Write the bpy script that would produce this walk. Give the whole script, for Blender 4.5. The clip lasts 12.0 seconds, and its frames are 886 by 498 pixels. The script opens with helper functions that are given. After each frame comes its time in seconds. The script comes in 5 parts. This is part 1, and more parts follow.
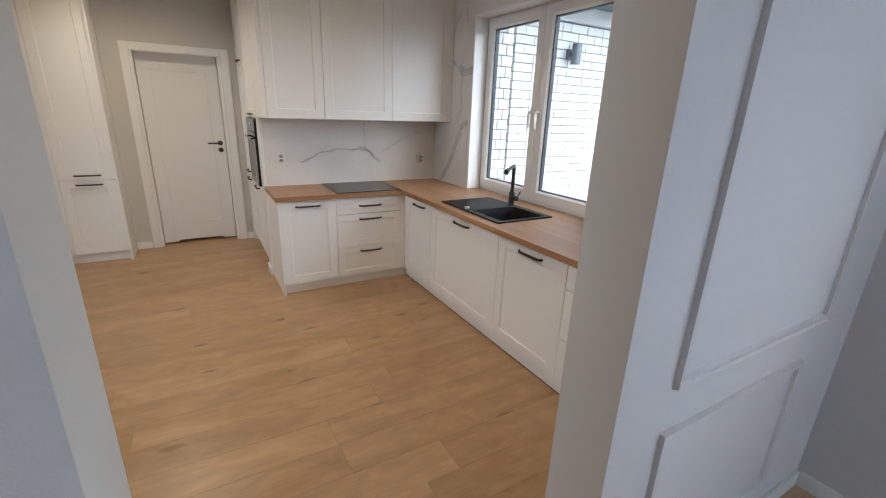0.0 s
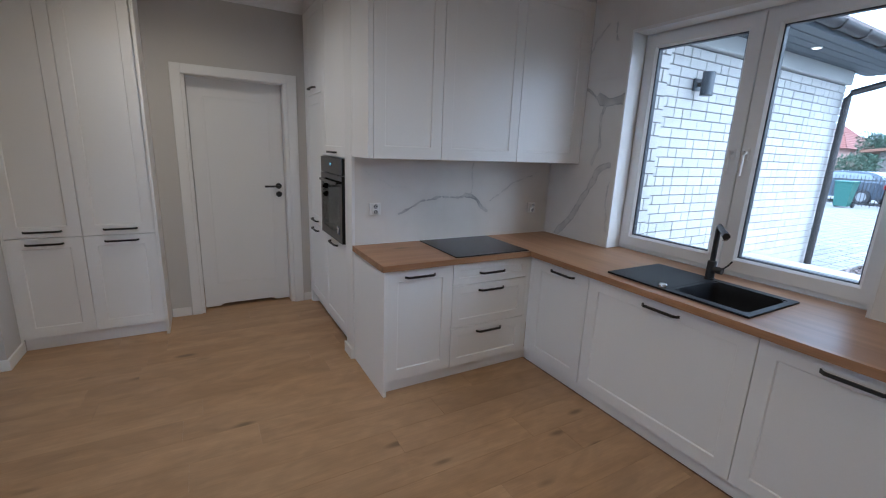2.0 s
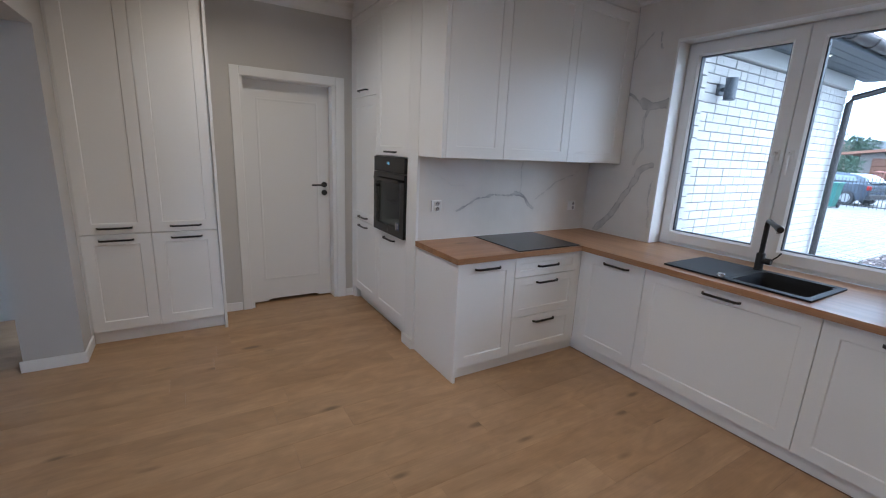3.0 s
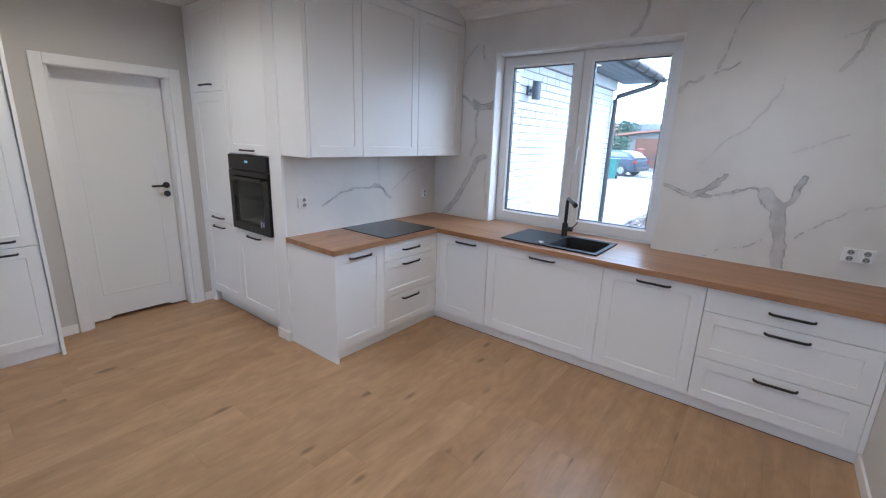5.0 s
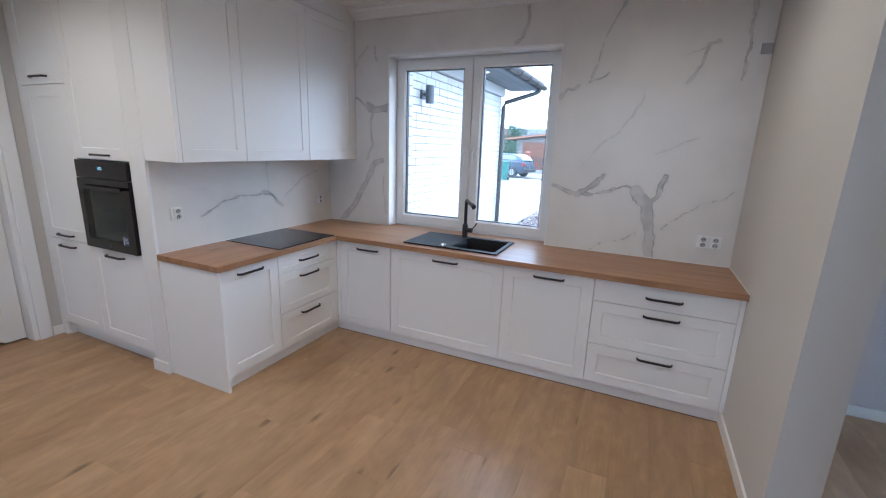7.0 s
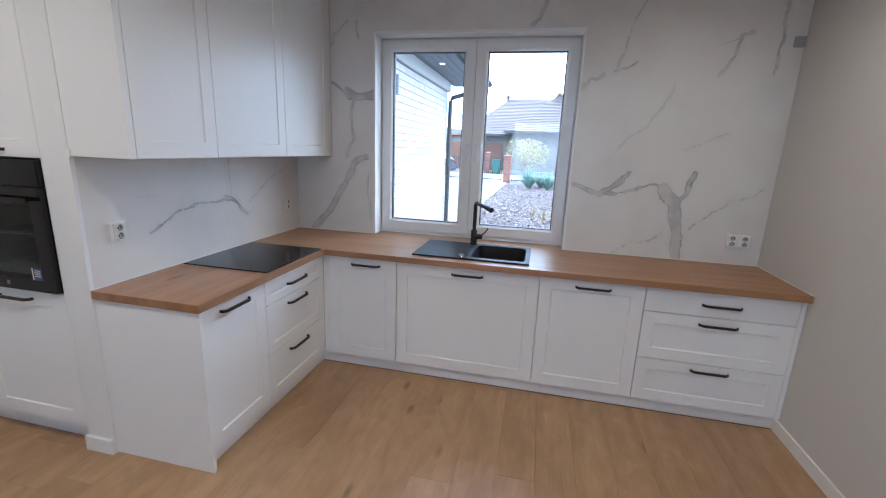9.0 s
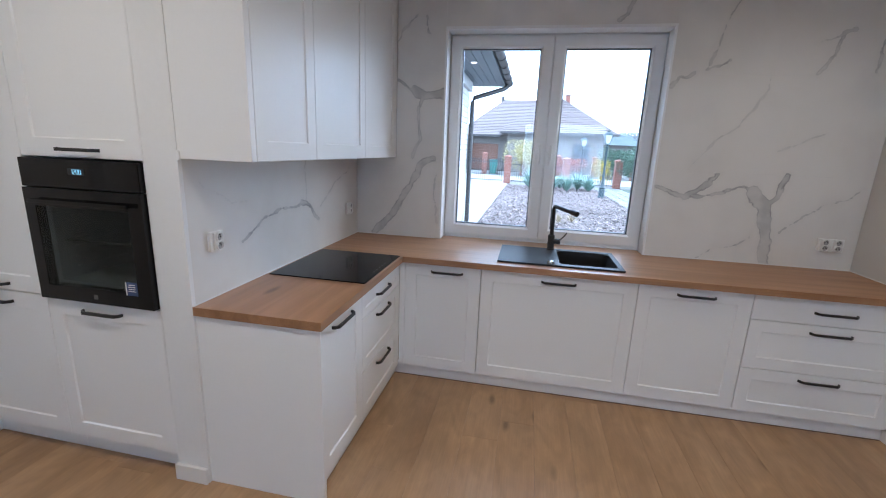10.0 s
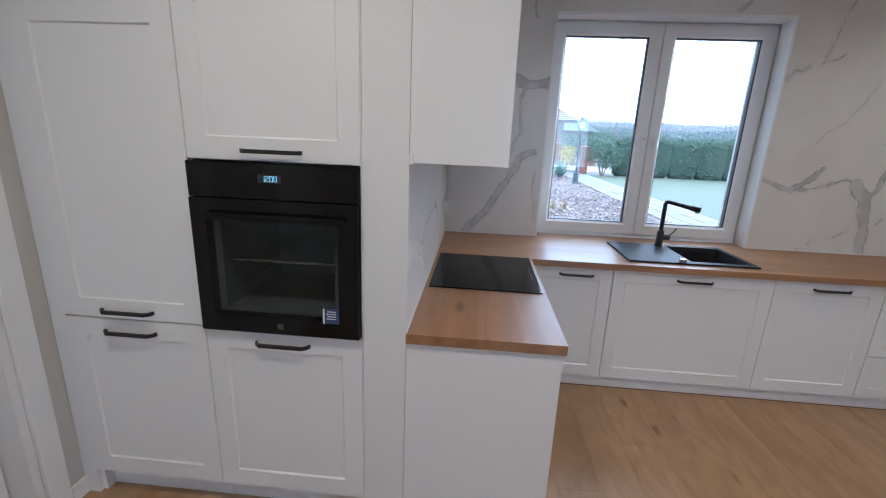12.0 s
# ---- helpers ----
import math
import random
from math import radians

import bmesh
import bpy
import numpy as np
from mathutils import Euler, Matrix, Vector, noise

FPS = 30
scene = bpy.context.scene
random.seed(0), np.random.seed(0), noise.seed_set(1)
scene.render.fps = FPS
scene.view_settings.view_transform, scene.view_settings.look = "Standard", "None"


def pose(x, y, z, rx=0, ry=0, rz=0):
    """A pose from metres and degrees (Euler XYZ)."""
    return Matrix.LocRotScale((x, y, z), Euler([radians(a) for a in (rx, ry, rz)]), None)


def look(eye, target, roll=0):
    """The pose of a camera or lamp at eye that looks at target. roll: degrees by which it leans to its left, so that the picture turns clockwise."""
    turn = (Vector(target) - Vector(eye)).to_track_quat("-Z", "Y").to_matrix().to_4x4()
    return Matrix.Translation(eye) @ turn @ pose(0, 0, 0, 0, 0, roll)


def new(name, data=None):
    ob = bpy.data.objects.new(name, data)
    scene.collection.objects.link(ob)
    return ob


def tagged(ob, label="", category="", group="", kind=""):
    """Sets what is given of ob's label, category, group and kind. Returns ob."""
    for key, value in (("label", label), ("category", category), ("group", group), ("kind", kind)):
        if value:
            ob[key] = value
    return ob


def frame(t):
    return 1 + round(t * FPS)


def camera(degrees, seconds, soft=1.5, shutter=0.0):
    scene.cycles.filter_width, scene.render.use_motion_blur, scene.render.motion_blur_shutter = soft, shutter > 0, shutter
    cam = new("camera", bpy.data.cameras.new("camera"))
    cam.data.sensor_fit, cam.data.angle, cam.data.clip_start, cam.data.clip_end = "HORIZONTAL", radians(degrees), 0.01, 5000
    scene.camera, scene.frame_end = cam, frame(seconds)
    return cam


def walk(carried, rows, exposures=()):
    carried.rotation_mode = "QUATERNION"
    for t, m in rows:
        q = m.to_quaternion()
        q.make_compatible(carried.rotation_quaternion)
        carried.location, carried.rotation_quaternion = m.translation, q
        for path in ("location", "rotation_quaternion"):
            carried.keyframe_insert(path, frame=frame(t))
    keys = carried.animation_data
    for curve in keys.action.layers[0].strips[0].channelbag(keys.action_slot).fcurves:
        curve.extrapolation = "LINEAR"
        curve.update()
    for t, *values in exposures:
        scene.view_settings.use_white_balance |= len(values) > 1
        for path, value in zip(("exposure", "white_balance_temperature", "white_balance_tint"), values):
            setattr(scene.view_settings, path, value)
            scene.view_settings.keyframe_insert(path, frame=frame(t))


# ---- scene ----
cam = camera(92.4, 12.0, soft=1.15)
PATH = [
    (0, (0.01, 0.126, 1.525), (0.97, 1.769, 0.911), 2.1),
    (0.5, (0.102, 0.585, 1.525), (1.082, 2.231, 0.952), 2.1),
    (1, (0.121, 0.979, 1.512), (1.112, 2.635, 0.988), 2.2),
    (1.5, (-0.018, 1.292, 1.51), (0.969, 2.961, 1.021), 2.4),
    (2, (-0.345, 1.433, 1.505), (0.622, 3.122, 1.044), 2.4),
    (2.5, (-0.628, 1.547, 1.476), (0.33, 3.243, 1.021), 2.6),
    (4.5, (-1.213, 1.435, 1.552), (0.228, 2.735, 1.068), 2.3),
    (5, (-1.179, 1.385, 1.581), (0.352, 2.571, 1.079), 2.0),
    (5.5, (-1.167, 1.347, 1.578), (0.465, 2.393, 1.085), 2.1),
    (6, (-1.142, 1.316, 1.577), (0.569, 2.23, 1.093), 2.1),
    (6.5, (-1.138, 1.315, 1.576), (0.619, 2.145, 1.104), 2.1),
    (7, (-1.114, 1.42, 1.575), (0.657, 2.223, 1.105), 2.0),
    (9, (-0.899, 2.252, 1.522), (1.002, 2.669, 1.061), 2.3),
    (9.5, (-0.906, 2.59, 1.521), (1.003, 2.975, 1.062), 2.4),
    (10, (-0.882, 2.871, 1.503), (1.03, 3.24, 1.046), 2.3),
    (10.5, (-0.825, 3.075, 1.51), (1.087, 3.419, 1.034), 2.4),
    (11, (-0.88, 3.347, 1.497), (1.046, 3.59, 1.014), 2.6),
    (11.5, (-0.87, 3.686, 1.494), (1.058, 3.845, 0.986), 2.3),
    (12, (-0.838, 3.945, 1.517), (1.089, 4.089, 1.003), 2.4),
]
EXPOSURES = [(0.0, 0.29, 7500, 10), (0.5, 0.26, 6800, 10), (1.0, 0.11, 6050, 10), (1.5, -0.38, 6000, 10), (2.0, -0.38, 6200, 10), (2.5, -0.36, 6350, 11), (4.5, 0.25, 6100, 10), (5.5, 0.28, 6050, 10), (7.0, 0.25, 6150, 10), (9.5, 0.19, 6200, 10), (11.0, 0.10, 6250, 11), (12.0, 0.08, 6250, 11)]
walk(cam, [(t, look(eye, target, roll)) for t, eye, target, roll in PATH], EXPOSURES)

# ---- world, sun and large lights ----
world = bpy.data.worlds.new("sky")
scene.world = world
world.use_nodes = True
wn = world.node_tree.nodes
sky = wn.new("ShaderNodeTexSky")
sky.sky_type, sky.sun_disc = "NISHITA", False
sky.sun_elevation, sky.sun_rotation = radians(28), radians(150)
sky.air_density, sky.dust_density, sky.ozone_density = 1.0, 6.0, 1.0
milk = wn.new("ShaderNodeMixRGB")
milk.blend_type = "MIX"
milk.inputs["Fac"].default_value = 0.75
milk.inputs["Color2"].default_value = (27.0, 38.0, 54.0, 1)
world.node_tree.links.new(sky.outputs["Color"], milk.inputs["Color1"])
world.node_tree.links.new(milk.outputs["Color"], wn["Background"].inputs["Color"])
wn["Background"].inputs["Strength"].default_value = 0.195
SUN_POWER, SPOT_POWER = 1.2, 2.45
sun = new("sun", bpy.data.lights.new("sun", "SUN"))
sun.data.energy, sun.data.angle, sun.data.color = SUN_POWER, radians(20), (1.0, 0.96, 0.9)
sun.matrix_world = look((0, 0, 20), (9, 15, 0))


# ---- materials ----
MATS = {}


def mat(name, colour, rough=0.5, metal=0.0, grain=0.0, scale=60.0, bump=0.0, spot=0.0, spot_scale=3.0, stretch=(1, 1, 1), vary=0.0, coat=0.0, ior=1.5):
    """A surface with fine grain, broad stains, relief and a change from piece to piece."""
    if name in MATS:
        return MATS[name]
    m = bpy.data.materials.new(name)
    m.use_nodes = True
    nt, nd = m.node_tree, m.node_tree.nodes
    b = nd["Principled BSDF"]
    b.inputs["Roughness"].default_value, b.inputs["Metallic"].default_value = rough, metal
    b.inputs["IOR"].default_value, b.inputs["Coat Weight"].default_value = ior, coat
    co = nd.new("ShaderNodeTexCoord")
    mp = nd.new("ShaderNodeMapping")
    mp.inputs["Scale"].default_value = stretch
    nt.links.new(co.outputs["Object"], mp.inputs["Vector"])
    fine, broad = nd.new("ShaderNodeTexNoise"), nd.new("ShaderNodeTexNoise")
    fine.inputs["Scale"].default_value, fine.inputs["Detail"].default_value = scale, 5
    broad.inputs["Scale"].default_value, broad.inputs["Detail"].default_value = spot_scale, 3
    for n in (fine, broad):
        nt.links.new(mp.outputs["Vector"], n.inputs["Vector"])
    value = nd.new("ShaderNodeMath")
    value.operation = "MULTIPLY_ADD"
    nt.links.new(fine.outputs["Fac"], value.inputs[0])
    value.inputs[1].default_value, value.inputs[2].default_value = 2 * grain, 1 - grain
    second = nd.new("ShaderNodeMath")
    second.operation = "MULTIPLY_ADD"
    nt.links.new(broad.outputs["Fac"], second.inputs[0])
    second.inputs[1].default_value, second.inputs[2].default_value = 2 * spot, 1 - spot
    both = nd.new("ShaderNodeMath")
    both.operation = "MULTIPLY"
    nt.links.new(value.outputs[0], both.inputs[0])
    nt.links.new(second.outputs[0], both.inputs[1])
    last = both.outputs[0]
    if vary:
        info = nd.new("ShaderNodeObjectInfo")
        isl = nd.new("ShaderNodeNewGeometry")
        add = nd.new("ShaderNodeMath")
        nt.links.new(info.outputs["Random"], add.inputs[0])
        nt.links.new(isl.outputs["Random Per Island"], add.inputs[1])
        fr = nd.new("ShaderNodeMath")
        fr.operation = "FRACT"
        nt.links.new(add.outputs[0], fr.inputs[0])
        ma = nd.new("ShaderNodeMath")
        ma.operation = "MULTIPLY_ADD"
        nt.links.new(fr.outputs[0], ma.inputs[0])
        ma.inputs[1].default_value, ma.inputs[2].default_value = 2 * vary, 1 - vary
        mu = nd.new("ShaderNodeMath")
        mu.operation = "MULTIPLY"
        nt.links.new(last, mu.inputs[0])
        nt.links.new(ma.outputs[0], mu.inputs[1])
        last = mu.outputs[0]
    mix = nd.new("ShaderNodeMixRGB")
    mix.blend_type, mix.inputs["Fac"].default_value = "MULTIPLY", 1.0
    mix.inputs["Color1"].default_value = (*colour, 1)
    nt.links.new(last, mix.inputs["Color2"])
    nt.links.new(mix.outputs["Color"], b.inputs["Base Color"])
    ro = nd.new("ShaderNodeMath")
    ro.operation = "MULTIPLY_ADD"
    nt.links.new(broad.outputs["Fac"], ro.inputs[0])
    ro.inputs[1].default_value, ro.inputs[2].default_value = 0.12 * rough, rough * 0.94
    nt.links.new(ro.outputs[0], b.inputs["Roughness"])
    if bump:
        bp = nd.new("ShaderNodeBump")
        bp.inputs["Strength"].default_value, bp.inputs["Distance"].default_value = min(1, bump), 0.002
        nt.links.new(fine.outputs["Fac"], bp.inputs["Height"])
        nt.links.new(bp.outputs["Normal"], b.inputs["Normal"])
    MATS[name] = m
    return m


def wood(name, pale, dark, axis, rough, ring=7.0, vary=0.1, knots=True, fine=0.14, patches=False):
    """Oak with long grain along an axis, growth bands, pores and knots; every board differs."""
    m = bpy.data.materials.new(name)
    m.use_nodes = True
    nt, nd = m.node_tree, m.node_tree.nodes
    b = nd["Principled BSDF"]
    co, info = nd.new("ShaderNodeTexCoord"), nd.new("ShaderNodeObjectInfo")
    shift = nd.new("ShaderNodeVectorMath")
    shift.operation = "SCALE"
    com = nd.new("ShaderNodeCombineXYZ")
    for k in range(3):
        nt.links.new(info.outputs["Random"], com.inputs[k])
    nt.links.new(com.outputs[0], shift.inputs[0])
    shift.inputs["Scale"].default_value = 37.0
    add = nd.new("ShaderNodeVectorMath")
    nt.links.new(co.outputs["Object"], add.inputs[0])
    nt.links.new(shift.outputs[0], add.inputs[1])

    def noise_at(along, across, detail, rough_=0.5, dist=0.0):
        mp = nd.new("ShaderNodeMapping")
        s = [across, across, across]
        s["xyz".index(axis)] = along
        mp.inputs["Scale"].default_value = s
        nt.links.new(add.outputs[0], mp.inputs["Vector"])
        n = nd.new("ShaderNodeTexNoise")
        n.inputs["Scale"].default_value, n.inputs["Detail"].default_value = 1.0, detail
        n.inputs["Roughness"].default_value, n.inputs["Distortion"].default_value = rough_, dist
        nt.links.new(mp.outputs["Vector"], n.inputs["Vector"])
        return n.outputs["Fac"]

    bands, pores, cloud = noise_at(0.9, ring, 4, 0.55, 0.6), noise_at(5, 160, 3, 0.6), noise_at(0.8, 2.6, 2)
    ramp = nd.new("ShaderNodeValToRGB")
    ramp.color_ramp.elements[0].position, ramp.color_ramp.elements[0].color = 0.3, (*dark, 1)
    ramp.color_ramp.elements[1].position, ramp.color_ramp.elements[1].color = 0.62, (*pale, 1)
    nt.links.new(bands, ramp.inputs["Fac"])
    last = ramp.outputs["Color"]

    def times(fac, low, high, col):
        mr = nd.new("ShaderNodeMapRange")
        mr.inputs["From Min"].default_value, mr.inputs["From Max"].default_value = 0.3, 0.7
        mr.inputs["To Min"].default_value, mr.inputs["To Max"].default_value = low, high
        nt.links.new(fac, mr.inputs["Value"])
        mx = nd.new("ShaderNodeMixRGB")
        mx.blend_type, mx.inputs["Fac"].default_value = "MULTIPLY", 1.0
        nt.links.new(col, mx.inputs["Color1"])
        nt.links.new(mr.outputs[0], mx.inputs["Color2"])
        return mx.outputs["Color"]

    last = times(pores, 1 - fine, 1 + 0.6 * fine, last)
    last = times(noise_at(1.3, 24, 3, 0.55, 0.6), *((0.96, 1.03) if patches else (0.92, 1.06)), last)
    last = times(cloud, 0.92, 1.06, last)
    if vary:
        last = times(info.outputs["Random"], 1 - vary, 1 + vary, last)
    if patches:
        last = times(noise_at(3.2, 7.0, 3, 0.5, 1.6), 0.86, 1.07, last)
        last = times(noise_at(12.0, 26, 2, 0.5, 0.8), 0.96, 1.03, last)
    if knots:
        mp = nd.new("ShaderNodeMapping")
        s = [7.5, 7.5, 7.5]
        s["xyz".index(axis)] = 2.6
        mp.inputs["Scale"].default_value = s
        nt.links.new(add.outputs[0], mp.inputs["Vector"])
        vo = nd.new("ShaderNodeTexVoronoi")
        vo.inputs["Scale"].default_value, vo.inputs["Randomness"].default_value = 0.62, 1.0
        nt.links.new(mp.outputs["Vector"], vo.inputs["Vector"])
        wob = nd.new("ShaderNodeMath")
        wob.operation = "MULTIPLY_ADD"
        nt.links.new(bands, wob.inputs[0])
        wob.inputs[1].default_value = 0.16
        nt.links.new(vo.outputs["Distance"], wob.inputs[2])
        kr = nd.new("ShaderNodeMapRange")
        kr.inputs["From Min"].default_value, kr.inputs["From Max"].default_value = 0.12, 0.20
        kr.inputs["To Min"].default_value, kr.inputs["To Max"].default_value = 0.48, 1.0
        nt.links.new(wob.outputs[0], kr.inputs["Value"])
        mx = nd.new("ShaderNodeMixRGB")
        mx.blend_type, mx.inputs["Fac"].default_value = "MULTIPLY", 1.0
        nt.links.new(last, mx.inputs["Color1"])
        nt.links.new(kr.outputs[0], mx.inputs["Color2"])
        last = mx.outputs["Color"]
    nt.links.new(last, b.inputs["Base Color"])
    mr = nd.new("ShaderNodeMapRange")
    mr.inputs["To Min"].default_value, mr.inputs["To Max"].default_value = rough - 0.05, rough + 0.08
    nt.links.new(pores, mr.inputs["Value"])
    nt.links.new(mr.outputs[0], b.inputs["Roughness"])
    bp = nd.new("ShaderNodeBump")
    bp.inputs["Strength"].default_value, bp.inputs["Distance"].default_value = 0.25, 0.001
    nt.links.new(pores, bp.inputs["Height"])
    nt.links.new(bp.outputs["Normal"], b.inputs["Normal"])
    return m


def marble_material():
    """White glazed stoneware: the tile's depth inside a vein, frayed by noise, draws smoky washes with dark torn rims."""
    m = bpy.data.materials.new("marble_tile")
    m.use_nodes = True
    nt, nd = m.node_tree, m.node_tree.nodes
    b = nd["Principled BSDF"]
    depth, power = nd.new("ShaderNodeAttribute"), nd.new("ShaderNodeAttribute")
    depth.attribute_name, power.attribute_name = "vein_depth", "vein_power"
    co = nd.new("ShaderNodeTexCoord")

    def noise_of(scale, detail, distort=0.0):
        n = nd.new("ShaderNodeTexNoise")
        n.inputs["Scale"].default_value, n.inputs["Detail"].default_value, n.inputs["Distortion"].default_value = scale, detail, distort
        nt.links.new(co.outputs["Object"], n.inputs["Vector"])
        return n.outputs["Fac"]

    def calc(op, a, c, d=0.0):
        n = nd.new("ShaderNodeMath")
        n.operation = op
        for k, v in enumerate((a, c, d)):
            if isinstance(v, (int, float)):
                n.inputs[k].default_value = v
            else:
                nt.links.new(v, n.inputs[k])
        return n.outputs[0]

    def ease(v, lo, hi, a, c):
        n = nd.new("ShaderNodeMapRange")
        n.interpolation_type = "SMOOTHSTEP"
        for k, q in (("From Min", lo), ("From Max", hi), ("To Min", a), ("To Max", c)):
            n.inputs[k].default_value = q
        nt.links.new(v, n.inputs["Value"])
        return n.outputs[0]

    def blend(fac, c1, c2):
        n = nd.new("ShaderNodeMixRGB")
        for k, v in (("Fac", fac), ("Color1", c1), ("Color2", c2)):
            if isinstance(v, tuple):
                n.inputs[k].default_value = (*v, 1)
            else:
                nt.links.new(v, n.inputs[k])
        return n.outputs["Color"]

    cloud, coarse, fine = noise_of(1.6, 4), noise_of(13, 5, 0.8), noise_of(60, 4)
    g = calc("MULTIPLY_ADD", coarse, 0.9, depth.outputs["Fac"])
    g = calc("MULTIPLY_ADD", fine, 0.55, g)
    g = calc("SUBTRACT", g, 0.725)
    fill = ease(g, -0.02, 0.14, 0.0, 1.0)
    core = ease(g, 0.06, 0.42, 1.0, 0.12)
    rim = calc("MULTIPLY", fill, core)
    rim = calc("MULTIPLY", rim, ease(coarse, 0.36, 0.62, 1.0, 0.25))
    halo = ease(g, -1.1, 0.1, 0.0, 0.10)
    base = blend(ease(cloud, 0.35, 0.65, 0.0, 1.0), (0.68, 0.65, 0.61), (0.77, 0.745, 0.705))
    col = blend(calc("MULTIPLY", halo, power.outputs["Fac"]), base, (0.34, 0.32, 0.30))
    col = blend(calc("MULTIPLY", calc("MULTIPLY", fill, ease(noise_of(6, 3, 0.5), 0.4, 0.64, 0.28, 0.72)), power.outputs["Fac"]), col, (0.36, 0.36, 0.355))
    col = blend(calc("MULTIPLY", calc("MULTIPLY", rim, 0.78), power.outputs["Fac"]), col, (0.13, 0.135, 0.145))
    nt.links.new(col, b.inputs["Base Color"])
    b.inputs["Roughness"].default_value = 0.32
    return m


def glass_material(name, tint=(1, 1, 1), rough=0.0):
    m = bpy.data.materials.new(name)
    m.use_nodes = True
    nt, nd = m.node_tree, m.node_tree.nodes
    nd.remove(nd["Principled BSDF"])
    tr, gl, mx = nd.new("ShaderNodeBsdfTransparent"), nd.new("ShaderNodeBsdfGlossy"), nd.new("ShaderNodeMixShader")
    tr.inputs["Color"].default_value = (*tint, 1)
    gl.inputs["Roughness"].default_value = rough
    lw = nd.new("ShaderNodeLayerWeight")
    lw.inputs["Blend"].default_value = 0.5
    pw = nd.new("ShaderNodeMath")
    pw.operation = "POWER"
    nt.links.new(lw.outputs["Facing"], pw.inputs[0])
    pw.inputs[1].default_value = 5.0
    ma = nd.new("ShaderNodeMath")
    ma.operation = "MULTIPLY_ADD"
    nt.links.new(pw.outputs[0], ma.inputs[0])
    ma.inputs[1].default_value, ma.inputs[2].default_value = 0.7, 0.025
    nt.links.new(ma.outputs[0], mx.inputs[0])
    nt.links.new(tr.outputs[0], mx.inputs[1])
    nt.links.new(gl.outputs[0], mx.inputs[2])
    nt.links.new(mx.outputs[0], nd["Material Output"].inputs["Surface"])
    return m


def glow(name, colour, power):
    m = bpy.data.materials.new(name)
    m.use_nodes = True
    b = m.node_tree.nodes["Principled BSDF"]
    b.inputs["Base Color"].default_value = (*colour, 1)
    b.inputs["Emission Color"].default_value = (*colour, 1)
    b.inputs["Emission Strength"].default_value = power
    return m


WHITE = mat("white_lacquer", (0.85, 0.85, 0.84), 0.38, grain=0.015, scale=90, spot=0.01)
CARCASS = mat("white_board", (0.78, 0.78, 0.77), 0.45, grain=0.02)
DOOR_WHITE = mat("door_paint", (0.80, 0.80, 0.79), 0.42, grain=0.02, scale=120, spot=0.015)
TRIM = mat("trim_paint", (0.82, 0.82, 0.81), 0.4, grain=0.02, spot=0.02)
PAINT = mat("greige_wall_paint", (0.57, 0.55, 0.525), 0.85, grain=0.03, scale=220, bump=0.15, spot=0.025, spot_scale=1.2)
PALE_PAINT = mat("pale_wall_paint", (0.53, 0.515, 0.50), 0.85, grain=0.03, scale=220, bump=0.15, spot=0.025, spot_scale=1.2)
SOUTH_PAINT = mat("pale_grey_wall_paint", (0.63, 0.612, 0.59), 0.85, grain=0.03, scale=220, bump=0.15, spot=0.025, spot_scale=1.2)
# the lavender tint of the hall's daylight is put into this colour
HALL_DAYLIT_PAINT = mat("daylight_tinted_wall_paint", (0.60, 0.57, 0.58), 0.85, grain=0.03, scale=220, bump=0.15, spot=0.025, spot_scale=1.2)
CEIL = mat("ceiling_paint", (0.82, 0.815, 0.80), 0.9, grain=0.02, scale=200, bump=0.1)
PVC = mat("window_pvc", (0.83, 0.835, 0.83), 0.3, grain=0.01)
GASKET = mat("dark_gasket", (0.03, 0.035, 0.045), 0.5)
BLACK = mat("black_metal", (0.012, 0.012, 0.013), 0.45, grain=0.1, scale=200, bump=0.1)
GRANITE = mat("black_granite_composite", (0.007, 0.008, 0.010), 0.5, grain=0.5, scale=500, bump=0.2, ior=1.35)
HOB_GLASS = mat("black_ceramic_glass", (0.006, 0.006, 0.007), 0.06, grain=0.1, ior=1.25)
OVEN_BLACK = mat("oven_black_enamel", (0.006, 0.006, 0.007), 0.12, ior=1.36)
CAVITY = mat("oven_cavity", (0.20, 0.21, 0.21), 0.4, grain=0.15)
STEEL = mat("steel", (0.55, 0.55, 0.54), 0.25, 1.0, grain=0.05)
PLASTIC = mat("white_plastic", (0.82, 0.82, 0.80), 0.28)
PLASTIC_GREY = mat("grey_plastic_pins", (0.05, 0.05, 0.05), 0.4)
OAK = wood("oak_worktop", (0.405, 0.213, 0.108), (0.285, 0.140, 0.065), "y", 0.36, ring=10.0, vary=0.0, knots=False, fine=0.09)
OAK_X = wood("oak_worktop_arm", (0.405, 0.213, 0.108), (0.285, 0.140, 0.065), "x", 0.36, ring=10.0, vary=0.0, fine=0.09)
FLOOR_OAK = wood("oak_floor", (0.46, 0.288, 0.16), (0.375, 0.222, 0.116), "x", 0.33, ring=5.0, vary=0.012, fine=0.08, patches=True)
SEAM = mat("floor_seam", (0.19, 0.115, 0.065), 0.7, grain=0.2)
MARBLE = marble_material()
GLASS = glass_material("window_glass")
OVEN_GLASS = glass_material("oven_glass", (0.68, 0.72, 0.72))
SILICONE = mat("white_silicone", (0.78, 0.78, 0.76), 0.35)


# ---- building helpers ----
def empty(name, x, y, z, label, category, group=""):
    ob = new(name)
    ob.location = (x, y, z)
    return tagged(ob, label, category, group)


